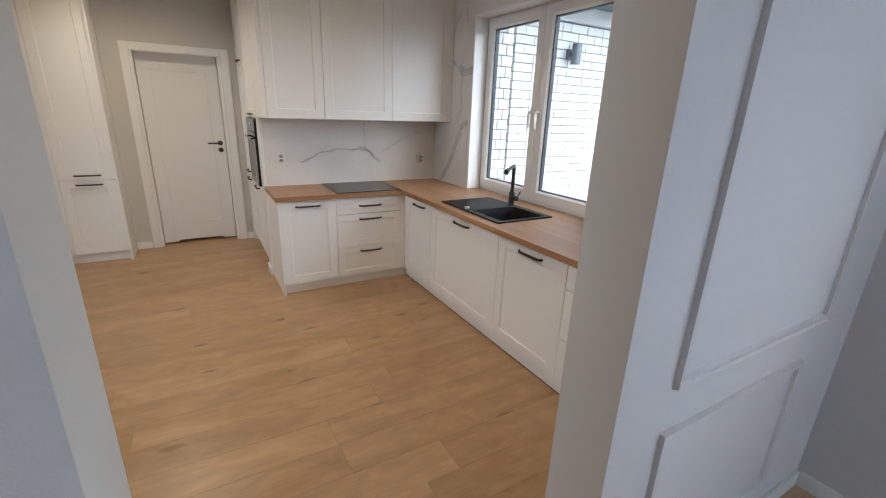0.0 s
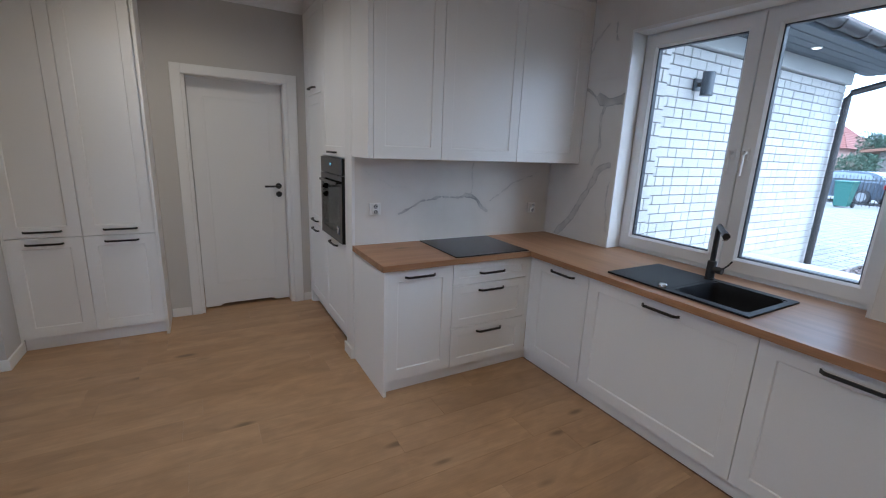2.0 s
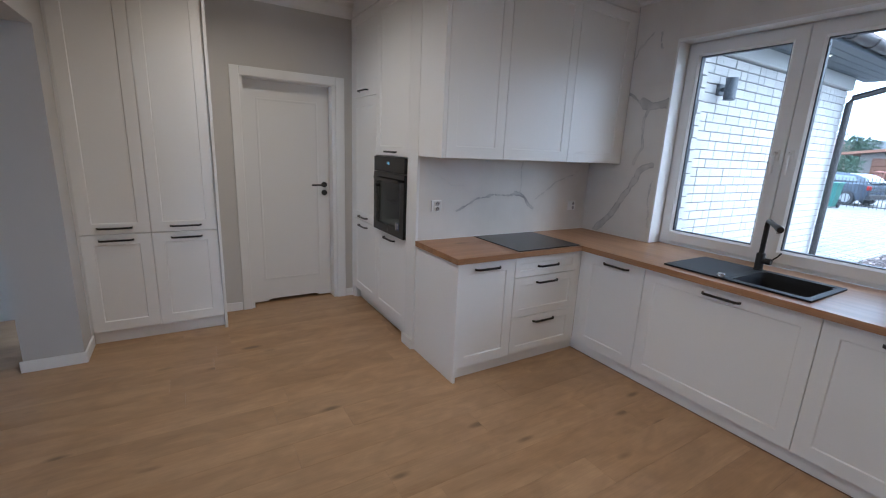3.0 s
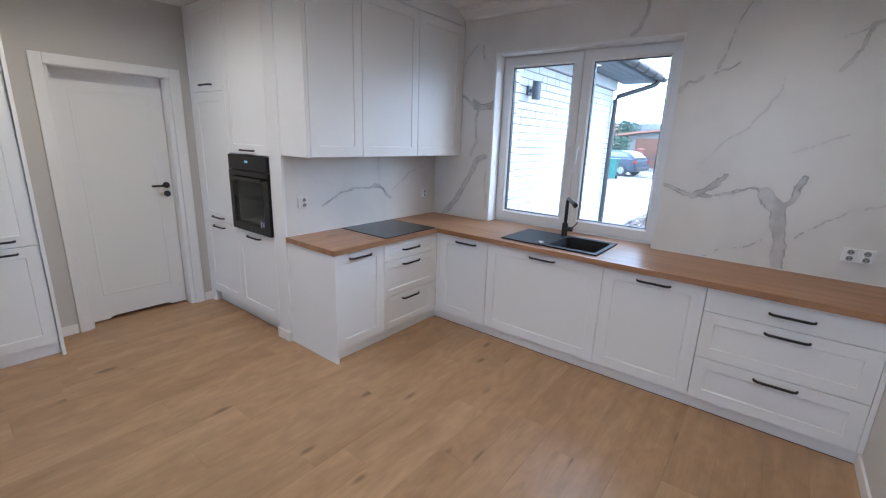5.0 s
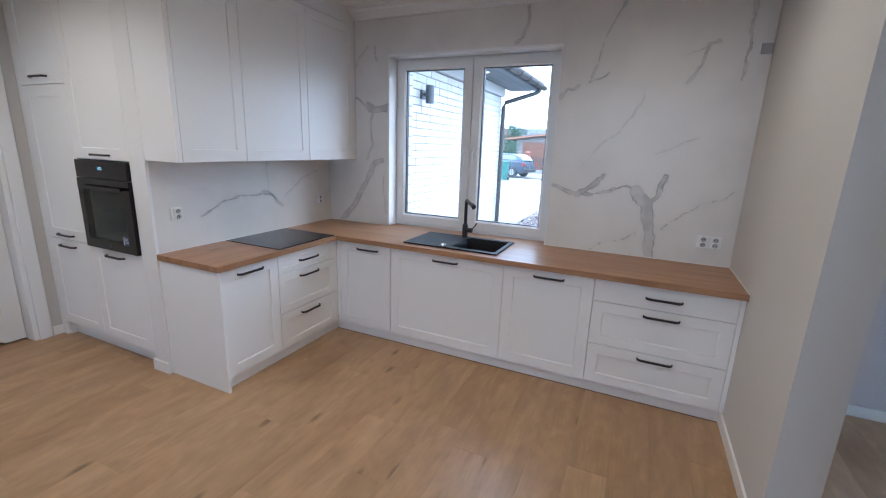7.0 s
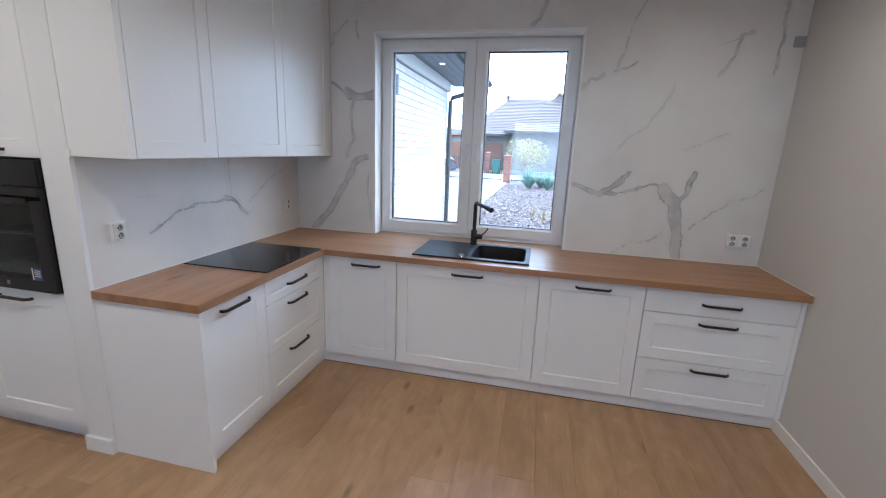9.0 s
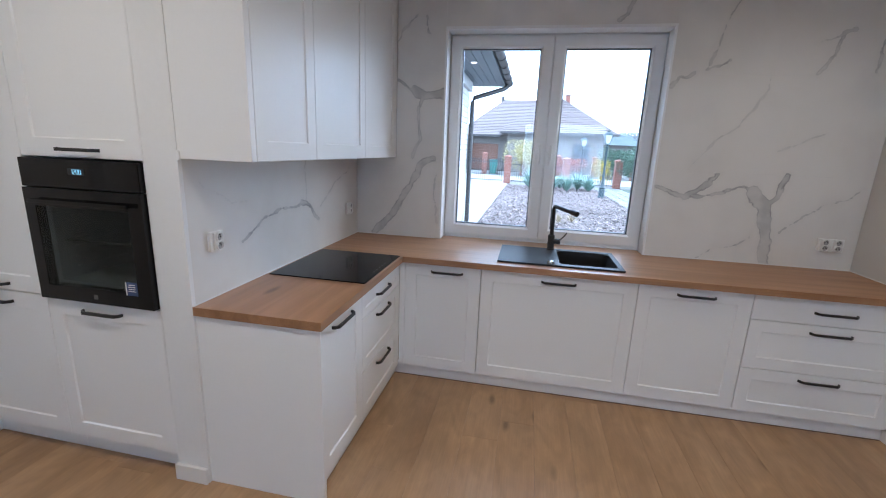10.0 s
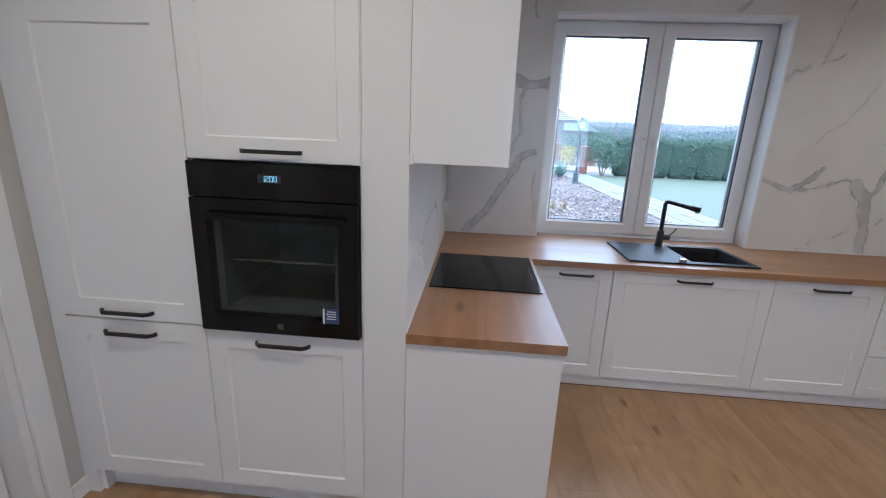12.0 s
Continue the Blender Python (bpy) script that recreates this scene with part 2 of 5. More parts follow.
def finish(name, bm, material, smooth=False):
    bmesh.ops.recalc_face_normals(bm, faces=bm.faces)
    me = bpy.data.meshes.new(name)
    bm.to_mesh(me)
    bm.free()
    me.materials.append(material)
    if smooth:
        me.polygons.foreach_set("use_smooth", [True] * len(me.polygons))
        me.set_sharp_from_angle(angle=radians(40))
    return me


def root_of(ob):
    while ob.parent:
        ob = ob.parent
    return ob


def part(name, bm, material, parent, label="", smooth=False):
    """Links a bmesh, built in the world's metres, as one mesh under a thing or a part."""
    base = root_of(parent).location
    bmesh.ops.translate(bm, verts=bm.verts, vec=-base)
    ob = new(name, finish(name, bm, material, smooth))
    ob.parent = parent
    return tagged(ob, label)


def thing(name, bm, material, label, category, group="", kind="", smooth=False):
    """One mesh that is a thing of its own, with its origin at its base."""
    lo = [min(v.co[k] for v in bm.verts) for k in range(3)]
    hi = [max(v.co[k] for v in bm.verts) for k in range(3)]
    base = Vector(((lo[0] + hi[0]) / 2, (lo[1] + hi[1]) / 2, lo[2]))
    bmesh.ops.translate(bm, verts=bm.verts, vec=-base)
    ob = new(name, finish(name, bm, material, smooth))
    ob.location = base
    return tagged(ob, label, category, group, kind)


def structure(name, bm, material, label, category="", smooth=False):
    ob = new(name, finish(name, bm, material, smooth))
    return tagged(ob, label, category or name.split("_")[0], "", "structure")


def add_box(bm, x0, x1, y0, y1, z0, z1, bevel=0.0, seg=1):
    v = [bm.verts.new((x, y, z)) for x in (x0, x1) for y in (y0, y1) for z in (z0, z1)]
    quads = ((0, 1, 3, 2), (4, 6, 7, 5), (0, 4, 5, 1), (2, 3, 7, 6), (0, 2, 6, 4), (1, 5, 7, 3))
    f = [bm.faces.new([v[i] for i in q]) for q in quads]
    if bevel:
        bmesh.ops.bevel(bm, geom=list({e for q in f for e in q.edges}), offset=bevel, segments=seg, affect="EDGES", profile=0.5)
    return bm


def box(x0, x1, y0, y1, z0, z1, bevel=0.0, seg=1):
    return add_box(bmesh.new(), x0, x1, y0, y1, z0, z1, bevel, seg)


def slab(us, vs, inside, n0, n1, axes):
    """A plate on a grid of cells, with holes through it. axes: what u, v and n are, as 'xyz'."""
    bm = bmesh.new()
    made = {}

    def vert(i, j, k):
        if (i, j, k) not in made:
            c = {axes[0]: us[i], axes[1]: vs[j], axes[2]: (n0, n1)[k]}
            made[(i, j, k)] = bm.verts.new((c["x"], c["y"], c["z"]))
        return made[(i, j, k)]

    full = {(i, j) for i in range(len(us) - 1) for j in range(len(vs) - 1) if inside((us[i] + us[i + 1]) / 2, (vs[j] + vs[j + 1]) / 2)}
    for i, j in full:
        for k in (0, 1):
            bm.faces.new([vert(i, j, k), vert(i + 1, j, k), vert(i + 1, j + 1, k), vert(i, j + 1, k)])
        for di, dj, a, b2 in ((-1, 0, (i, j), (i, j + 1)), (1, 0, (i + 1, j), (i + 1, j + 1)), (0, -1, (i, j), (i + 1, j)), (0, 1, (i, j + 1), (i + 1, j + 1))):
            if (i + di, j + dj) not in full:
                bm.faces.new([vert(*a, 0), vert(*b2, 0), vert(*b2, 1), vert(*a, 1)])
    return bm


def wall(name, axes, u0, u1, z0, z1, n0, n1, holes, material, label):
    us = sorted({u0, u1, *[h[0] for h in holes], *[h[1] for h in holes]})
    vs = sorted({z0, z1, *[h[2] for h in holes], *[h[3] for h in holes]})
    us, vs = [u for u in us if u0 <= u <= u1], [v for v in vs if z0 <= v <= z1]
    bm = slab(us, vs, lambda u, v: not any(h[0] < u < h[1] and h[2] < v < h[3] for h in holes), n0, n1, axes)
    return structure(name, bm, material, label, "wall")


def sweep(bm, path, radius, sides=8, flat=1.0, closed_ends=True):
    """A bar of round or oval section along a path."""
    rings = []
    pts = [Vector(p) for p in path]
    for i, p in enumerate(pts):
        d = (pts[min(i + 1, len(pts) - 1)] - pts[max(i - 1, 0)]).normalized()
        up = Vector((0, 0, 1)) if abs(d.z) < 0.95 else Vector((1, 0, 0))
        a = d.cross(up).normalized()
        b = a.cross(d).normalized()
        r = radius[i] if isinstance(radius, (list, tuple)) else radius
        rings.append([bm.verts.new(p + a * r * math.cos(2 * math.pi * k / sides) + b * r * flat * math.sin(2 * math.pi * k / sides)) for k in range(sides)])
    for r0, r1 in zip(rings, rings[1:]):
        for k in range(sides):
            bm.faces.new([r0[k], r0[(k + 1) % sides], r1[(k + 1) % sides], r1[k]])
    if closed_ends:
        bm.faces.new(rings[0])
        bm.faces.new(rings[-1])
    return bm


def lathe(bm, cx, cy, profile, sides=16):
    """A turned shape from (radius, height) pairs round an upright axis."""
    rings = [[bm.verts.new((cx + r * math.cos(2 * math.pi * k / sides), cy + r * math.sin(2 * math.pi * k / sides), z)) for k in range(sides)] for r, z in profile]
    for r0, r1 in zip(rings, rings[1:]):
        for k in range(sides):
            bm.faces.new([r0[k], r0[(k + 1) % sides], r1[(k + 1) % sides], r1[k]])
    bm.faces.new(rings[0])
    bm.faces.new(rings[-1])
    return bm


class Face:
    """A plane of cabinet fronts: u runs along it, n out of it."""

    def __init__(self, origin, u, n):
        self.o, self.u, self.n = Vector(origin), Vector(u), Vector(n)

    def at(self, u, v, n):
        return self.o + self.u * u + Vector((0, 0, v)) + self.n * n


def shaker(face, u0, u1, v0, v1, rail=0.072, depth=0.0065, thick=0.019):
    """A framed front with a sunk, sloping-edged panel."""
    bm = bmesh.new()
    e = 0.0015

    def ring(du, dn):
        return [bm.verts.new(face.at(u, v, dn)) for u, v in ((u0 + du, v0 + du), (u1 - du, v0 + du), (u1 - du, v1 - du), (u0 + du, v1 - du))]

    rings = [ring(0, -thick), ring(0, -e), ring(e, 0)]
    if rail:
        rings += [ring(rail, 0), ring(rail + 0.0045, -depth)]
    for a, b in zip(rings, rings[1:]):
        for k in range(4):
            bm.faces.new([a[k], a[(k + 1) % 4], b[(k + 1) % 4], b[k]])
    bm.faces.new(rings[0])
    bm.faces.new(rings[-1])
    return bm


def bow_handle(face, uc, v, length=0.205):
    """A flat black bow handle with slanted feet."""
    bm = bmesh.new()
    h = length / 2
    prof = ((-h, 0.0), (-h + 0.004, 0.014), (-h + 0.022, 0.029), (h - 0.022, 0.029), (h - 0.004, 0.014), (h, 0.0))
    rings = []
    for i, (u, n) in enumerate(prof):
        t = 0.005
        du = -t if u < 0 else t
        rings.append([bm.verts.new(face.at(uc + u, v - 0.0065, n)), bm.verts.new(face.at(uc + u, v + 0.0065, n)),
                      bm.verts.new(face.at(uc + u - du * (1.6 if n < 0.02 else 0.6), v + 0.0065, n - (0 if n < 0.001 else 0.009 if n > 0.02 else 0.0))),
                      bm.verts.new(face.at(uc + u - du * (1.6 if n < 0.02 else 0.6), v - 0.0065, n - (0 if n < 0.001 else 0.009 if n > 0.02 else 0.0)))])
    for a, b in zip(rings, rings[1:]):
        for k in range(4):
            bm.faces.new([a[k], a[(k + 1) % 4], b[(k + 1) % 4], b[k]])
    bm.faces.new(rings[0])
    bm.faces.new(rings[-1])
    return bm


def front(name, face, cab, u0, u1, v0, v1, hu, hv, rail=0.072, label=""):
    """One door or drawer front with its handle."""
    d = part(name, shaker(face, u0 + 0.0007, u1 - 0.0007, v0 + 0.0013, v1 - 0.0013, rail), WHITE, cab, label)
    if hu is not None:
        part("handle", bow_handle(face, hu, hv), BLACK, d, "black metal bow handle")
    return d


# ---- the shell of the rooms ----
CEIL_Z, XW, YH, YR = 2.69, 2.225, 4.165, 0.795
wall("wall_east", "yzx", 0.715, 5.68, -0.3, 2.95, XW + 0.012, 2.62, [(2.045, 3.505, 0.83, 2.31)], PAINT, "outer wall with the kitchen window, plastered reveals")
wall("wall_east_hall", "yzx", -4.0, 0.715, -0.3, 2.95, 2.165, 2.62, [(-1.45, 0.02, 1.10, 2.31)], HALL_DAYLIT_PAINT, "outer wall of the hall, daylight's lavender tint put into its paint")
# the second hole is unseen, added to pass living room light
SOUTH_HOLES = [(-0.14, 0.778, 0, 2.02), (-1.82, -0.62, 0, 2.06)]
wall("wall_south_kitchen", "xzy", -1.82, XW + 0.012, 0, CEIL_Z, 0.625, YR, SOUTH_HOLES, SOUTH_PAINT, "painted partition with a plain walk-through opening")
# thin skin added so that only the hall side carries the daylight tint
wall("wall_south_hall_face", "xzy", -1.82, 2.165, 0, CEIL_Z, 0.622, 0.625, SOUTH_HOLES, HALL_DAYLIT_PAINT, "hall side of the partition, daylight's lavender tint put into its paint")
wall("wall_door", "xzy", -1.85, 2.2, 0, CEIL_Z, 5.52, 5.68, [(-0.43, 0.36, 0, 2.0)], PAINT, "greige painted wall round the white door")
wall("wall_hob", "xzy", 0.512, XW + 0.012, 0, CEIL_Z, YH + 0.012, 4.315, [], TRIM, "white painted stub wall between hob and oven tower")
structure("trim_stub_edge", box(0.5115, 0.531, YH - 0.0005, YH + 0.0125, 0, CEIL_Z), TRIM, "white plastered edge of the stub wall", "trim")
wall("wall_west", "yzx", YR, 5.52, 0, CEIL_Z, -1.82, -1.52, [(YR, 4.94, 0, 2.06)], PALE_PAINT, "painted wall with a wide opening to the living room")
# unseen walls; their openings are added and sized for the light they admit
wall("wall_hall_south", "xzy", -7.2, 2.165, 0, CEIL_Z, -4.0, -3.8, [(0.2, 1.55, 0.6, 2.2)], PALE_PAINT, "unseen far wall of the hall with an added opening for sky light")
wall("wall_living_west", "yzx", -3.8, 6.0, 0, CEIL_Z, -7.2, -7.0, [(0.9, 3.1, 0.8, 2.3)], PALE_PAINT, "unseen living room wall with an opening sized to let sky light in")
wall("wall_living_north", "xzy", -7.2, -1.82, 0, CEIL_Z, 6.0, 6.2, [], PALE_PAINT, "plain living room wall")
wall("wall_back_room", "xzy", -0.8, 0.7, 0, CEIL_Z, 6.4, 6.5, [], PALE_PAINT, "plain wall behind the white door")
# unseen side walls, added to stop sky light showing under the door
wall("wall_back_room_west", "yzx", 5.68, 6.4, 0, CEIL_Z, -0.8, -0.7, [], PALE_PAINT, "unseen side wall keeping sky light out behind the white door")
wall("wall_back_room_east", "yzx", 5.68, 6.4, 0, CEIL_Z, 0.6, 0.7, [], PALE_PAINT, "unseen side wall keeping sky light out behind the white door")
structure("ceiling", box(-7.2, 2.62, -4.0, 6.5, CEIL_Z, CEIL_Z + 0.2), CEIL, "flat white painted ceiling")
structure("subfloor", box(-7.2, 2.62, -4.0, 6.5, -0.2, -0.012), SEAM, "dark underlay below the floorboards", "floor")


def crown(name, x0, y0, x1, y1, nx, ny, drop, out):
    """A stepped white cornice between wall and ceiling; n points into the room."""
    prof = ((0, -drop), (0.012, -drop), (0.018, -drop + 0.018), (out * 0.45, -drop * 0.55), (out * 0.62, -drop * 0.42), (out * 0.7, -0.02), (out, -0.014), (out, 0), (0, 0))
    bm = bmesh.new()
    a = [bm.verts.new((x0 + nx * p, y0 + ny * p, CEIL_Z + q)) for p, q in prof]
    b = [bm.verts.new((x1 + nx * p, y1 + ny * p, CEIL_Z + q)) for p, q in prof]
    for k in range(len(prof)):
        m = (k + 1) % len(prof)
        bm.faces.new([a[k], a[m], b[m], b[k]])
    bm.faces.new(a)
    bm.faces.new(b)
    structure(name, bm, TRIM, "white stepped plaster cornice below the ceiling", "cornice")


crown("trim_cornice_window", XW, 0.80, XW, 3.875, -1, 0, 0.085, 0.11)
crown("trim_cornice_south", -1.50, YR + 0.002, XW - 0.12, YR + 0.002, 0, 1, 0.085, 0.11)
crown("trim_cornice_door", -0.60, 5.518, 0.512, 5.518, 0, -1, 0.13, 0.11)
structure("trim_bulkhead_hob", box(0.512, XW, 3.86, YH, 2.565, CEIL_Z, 0.002), TRIM, "white plasterboard bulkhead above the wall cupboards", "bulkhead")
structure("trim_bulkhead_tower", box(0.512, 1.1, 4.318, 5.518, 2.565, CEIL_Z, 0.002), TRIM, "white plasterboard bulkhead above the oven tower", "bulkhead")


def skirting(name, x0, x1, y0, y1, h=0.075):
    structure(name, box(x0, x1, y0, y1, 0, h, 0.003, 2), TRIM, "white painted skirting board", "baseboard")


skirting("baseboard_south_wall", 0.795, 1.715, YR + 0.001, YR + 0.015)
skirting("baseboard_opening", 0.763, 0.777, 0.612, YR + 0.015)
skirting("baseboard_hall", 0.763, 2.150, 0.607, 0.621)
skirting("baseboard_hall_east", 2.150, 2.164, -3.7, 0.606)
skirting("baseboard_door_left", -0.645, -0.505, 5.505, 5.519)
skirting("baseboard_door_right", 0.446, 0.535, 5.505, 5.519)
skirting("baseboard_stub", 0.495, 0.511, 4.165, 4.325, 0.078)
skirting("baseboard_pier", -1.835, -1.505, 4.925, 4.939)
skirting("baseboard_pier_side", -1.519, -1.505, 4.940, 5.21)

# hall wall mouldings
def moulding(name, x0, x1, z0, z1, y=0.621):
    bm = bmesh.new()
    w, d = 0.028, 0.014
    rings = []
    for inset, n in ((0, 0), (0.004, d), (0.012, d * 0.7), (w - 0.004, d * 0.8), (w, 0)):
        rings.append([bm.verts.new((x, y - n, z)) for x, z in ((x0 + inset, z0 + inset), (x1 - inset, z0 + inset), (x1 - inset, z1 - inset), (x0 + inset, z1 - inset))])
    for a, b in zip(rings, rings[1:]):
        for k in range(4):
            bm.faces.new([a[k], a[(k + 1) % 4], b[(k + 1) % 4], b[k]])
    structure(name, bm, HALL_DAYLIT_PAINT, "painted rectangular wall moulding on the hall wall", "moulding")


moulding("trim_moulding_upper", 0.985, 1.86, 0.878, 2.30)
moulding("trim_moulding_lower", 0.975, 1.77, 0.20, 0.745)

# ---- windows ----
def window(name, y0, y1, z0, z1, x, label, split=None, handles=True):
    """A white plastic casement window; x is the room side of its frame."""
    win = empty(name, x + 0.03, (y0 + y1) / 2, z0, label, "window")
    win["kind"] = "structure"
    f = 0.038
    bars = slab([y0, y0 + f, y1 - f, y1], [z0, z0 + f, z1 - f, z1], lambda u, v: not (y0 + f < u < y1 - f and z0 + f < v < z1 - f), x + 0.012, x + 0.075, "yzx")
    part("window_frame", bars, PVC, win)
    mid = split if split else (y0 + y1) / 2
    for a, b, side in ((y0 + 0.024, mid - 0.0025, 1), (mid + 0.0025, y1 - 0.024, -1)):
        c, d = z0 + 0.024, z1 - 0.024
        s = 0.083
        bm = bmesh.new()
        rings = []
        for inset, n in ((0, 0.06), (0, 0.003), (0.003, 0.0), (s - 0.014, 0.0), (s, 0.016), (s, 0.06)):
            rings.append([bm.verts.new((x + n, u, v)) for u, v in ((a + inset, c + inset), (b - inset, c + inset), (b - inset, d - inset), (a + inset, d - inset))])
        for r0, r1 in zip(rings, rings[1:]):
            for k in range(4):
                bm.faces.new([r0[k], r0[(k + 1) % 4], r1[(k + 1) % 4], r1[k]])
        sash = part("sash", bm, PVC, win)
        if side == 1:
            part("meeting_stile", box(x + 0.02, x + 0.07, mid - 0.05, mid + 0.05, c + 0.01, d - 0.01), PVC, win)
        g = bmesh.new()
        rr = []
        for inset, n in ((s - 0.001, 0.016), (s + 0.006, 0.022), (s + 0.006, 0.055), (s - 0.001, 0.055)):
            rr.append([g.verts.new((x + n, u, v)) for u, v in ((a + inset, c + inset), (b - inset, c + inset), (b - inset, d - inset), (a + inset, d - inset))])
        for r0, r1 in zip(rr, rr[1:]):
            for k in range(4):
                g.faces.new([r0[k], r0[(k + 1) % 4], r1[(k + 1) % 4], r1[k]])
        part("gasket", g, GASKET, sash, "dark rubber glazing gasket")
        pane = part("pane", box(x + 0.030, x + 0.036, a + s, b - s, c + s, d - s), GLASS, sash, "clear window glass")
        pane.visible_shadow = False
        if handles:
            hy = b - 0.035 if side == 1 else a + 0.035
            hz = (z0 + z1) / 2 - 0.04
            h = box(x - 0.012, x, hy - 0.014, hy + 0.014, hz - 0.033, hz + 0.033, 0.004, 2)
            sweep(h, [(x - 0.01, hy, hz + 0.01), (x - 0.040, hy, hz + 0.012), (x - 0.048, hy, hz), (x - 0.048, hy, hz - 0.06), (x - 0.046, hy, hz - 0.115)], [0.009, 0.009, 0.010, 0.010, 0.008], 8, 1.2)
            part("window_handle", h, PVC, sash, "white lever window handle", True)
    return win


window("window_1", 2.035, 3.515, 0.841, 2.315, 2.355, "white plastic double casement window above the sink", 2.775)
window("window_2", -1.46, 0.03, 1.09, 2.32, 2.36, "white plastic double casement window in the hall")
structure("window_sill_hall", box(2.115, 2.36, -1.49, 0.06, 1.075, 1.103, 0.004, 2), PVC, "white window board in the hall", "sill")
structure("window_sill_outer", box(2.46, 2.78, 1.98, 3.56, 0.79, 0.815, 0.003), mat("zinc_sill", (0.45, 0.47, 0.5), 0.4, 0.6, grain=0.05), "grey metal outer window sill", "sill")
rv = bmesh.new()
add_box(rv, XW - 0.004, 2.354, 3.495, 3.508, 0.841, 2.318)
add_box(rv, XW - 0.004, 2.354, 2.042, 2.055, 0.841, 2.318)
add_box(rv, XW - 0.004, 2.354, 2.055, 3.495, 2.300, 2.318)
structure("trim_window_reveal", rv, TRIM, "white plastered window reveal with corner beads", "reveal")

# ---- the door at the end ----
dr = empty("door_1", -0.035, 5.60, 0, "closed white panel door with black lever handle in a white casing", "door")
dr["kind"] = "structure"
DF = Face((-0.395, 5.625, 0.012), (1, 0, 0), (0, -1, 0))
lf = bmesh.new()
NOTCH = ((0, 0), (0.125, 0), (0.133, 0.012), (0.165, 0.02), (0.555, 0.02), (0.587, 0.012), (0.595, 0), (0.72, 0), (0.72, 1.975), (0, 1.975))
ends = [[lf.verts.new(DF.at(u, v, n)) for u, v in NOTCH] for n in (0.0, -0.04)]
for k in range(len(NOTCH)):
    lf.faces.new([ends[0][k], ends[0][(k + 1) % len(NOTCH)], ends[1][(k + 1) % len(NOTCH)], ends[1][k]])
lf.faces.new(ends[0])
lf.faces.new(ends[1])
part("leaf", lf, DOOR_WHITE, dr)
pf = bmesh.new()
for a, b in ((0.21, 1.83),):
    f2 = Face((-0.395, 5.6235, 0.012), (1, 0, 0), (0, -1, 0))
    rings = []
    for inset, n in ((0, 0.0), (0.004, 0.002), (0.012, 0.002), (0.02, 0.0)):
        rings.append([pf.verts.new(f2.at(u, v, n)) for u, v in ((0.10 + inset, a + inset), (0.62 - inset, a + inset), (0.62 - inset, b - inset), (0.10 + inset, b - inset))])
    for r0, r1 in zip(rings, rings[1:]):
        for k in range(4):
            pf.faces.new([r0[k], r0[(k + 1) % 4], r1[(k + 1) % 4], r1[k]])
part("panel_moulding", pf, DOOR_WHITE, dr)
cs = bmesh.new()
add_box(cs, -0.497, -0.425, 5.498, 5.519, 0, 2.063, 0.004, 2)
add_box(cs, 0.360, 0.440, 5.498, 5.519, 0, 2.063, 0.004, 2)
add_box(cs, -0.425, 0.360, 5.498, 5.519, 1.99, 2.063, 0.004, 2)
part("casing", cs, DOOR_WHITE, dr)
jb = bmesh.new()
add_box(jb, -0.431, -0.400, 5.5195, 5.68, 0, 2.0)
add_box(jb, 0.330, 0.361, 5.5195, 5.68, 0, 2.0)
add_box(jb, -0.400, 0.330, 5.5195, 5.68, 1.985, 2.003)
part("jamb", jb, DOOR_WHITE, dr)
lh = bmesh.new()
sweep(lh, [(0.275, 5.622, 1.105), (0.275, 5.610, 1.105)], 0.026, 20)
sweep(lh, [(0.275, 5.61, 1.105), (0.275, 5.575, 1.105), (0.265, 5.568, 1.105), (0.15, 5.568, 1.105)], 0.009, 10)
part("door_handle", lh, BLACK, dr, "black lever handle on a round rose", True)
part("lock_rose", sweep(bmesh.new(), [(0.275, 5.622, 1.03), (0.275, 5.610, 1.03)], 0.026, 20), BLACK, dr, "black round lock rose", True)

# ---- window-side base units ----
FX = Face((1.632, 0, 0), (0, -1, 0), (-1, 0, 0))     # u = -y
FY = Face((0, 3.632, 0), (1, 0, 0), (0, -1, 0))      # u = x
FT = Face((0.512, 0, 0), (0, -1, 0), (-1, 0, 0))
FP = Face((0, 5.19, 0), (1, 0, 0), (0, -1, 0))
FB, FTOP = 0.085, 0.797
BASE = "kitchen base units"


def unit(name, x0, x1, y0, y1, z0, z1, label, group, category="cabinet"):
    cab = empty(name, (x0 + x1) / 2, (y0 + y1) / 2, 0 if z0 < 0.2 else z0, label, category, group)
    part("body", box(x0, x1, y0, y1, z0, z1, 0.001), CARCASS, cab)
    return cab


c = unit("base_cabinet", 1.652, 2.2, 3.112, 3.60, 0.085, 0.802, "white framed corner base cabinet with one door", BASE)
front("door", FX, c, -3.595, -3.112, FB, FTOP, -3.325, 0.752)
part("filler_strip", box(1.634, 1.652, 3.597, 3.632, FB, FTOP), WHITE, c)
c = unit("sink_cabinet", 1.652, 2.2, 2.20, 3.110, 0.085, 0.60, "wide white framed cabinet under the sink", BASE)
front("door", FX, c, -3.109, -2.201, FB, FTOP, -2.645, 0.752)
c = unit("dishwasher", 1.652, 2.2, 1.602, 2.198, 0.085, 0.802, "built-in appliance behind a white framed front", BASE, "dishwasher")
front("door", FX, c, -2.199, -1.602, FB, FTOP, -1.89, 0.752)
c = unit("drawer_cabinet", 1.652, 2.2, 0.822, 1.600, 0.085, 0.802, "wide white base cabinet with three framed drawers", BASE)
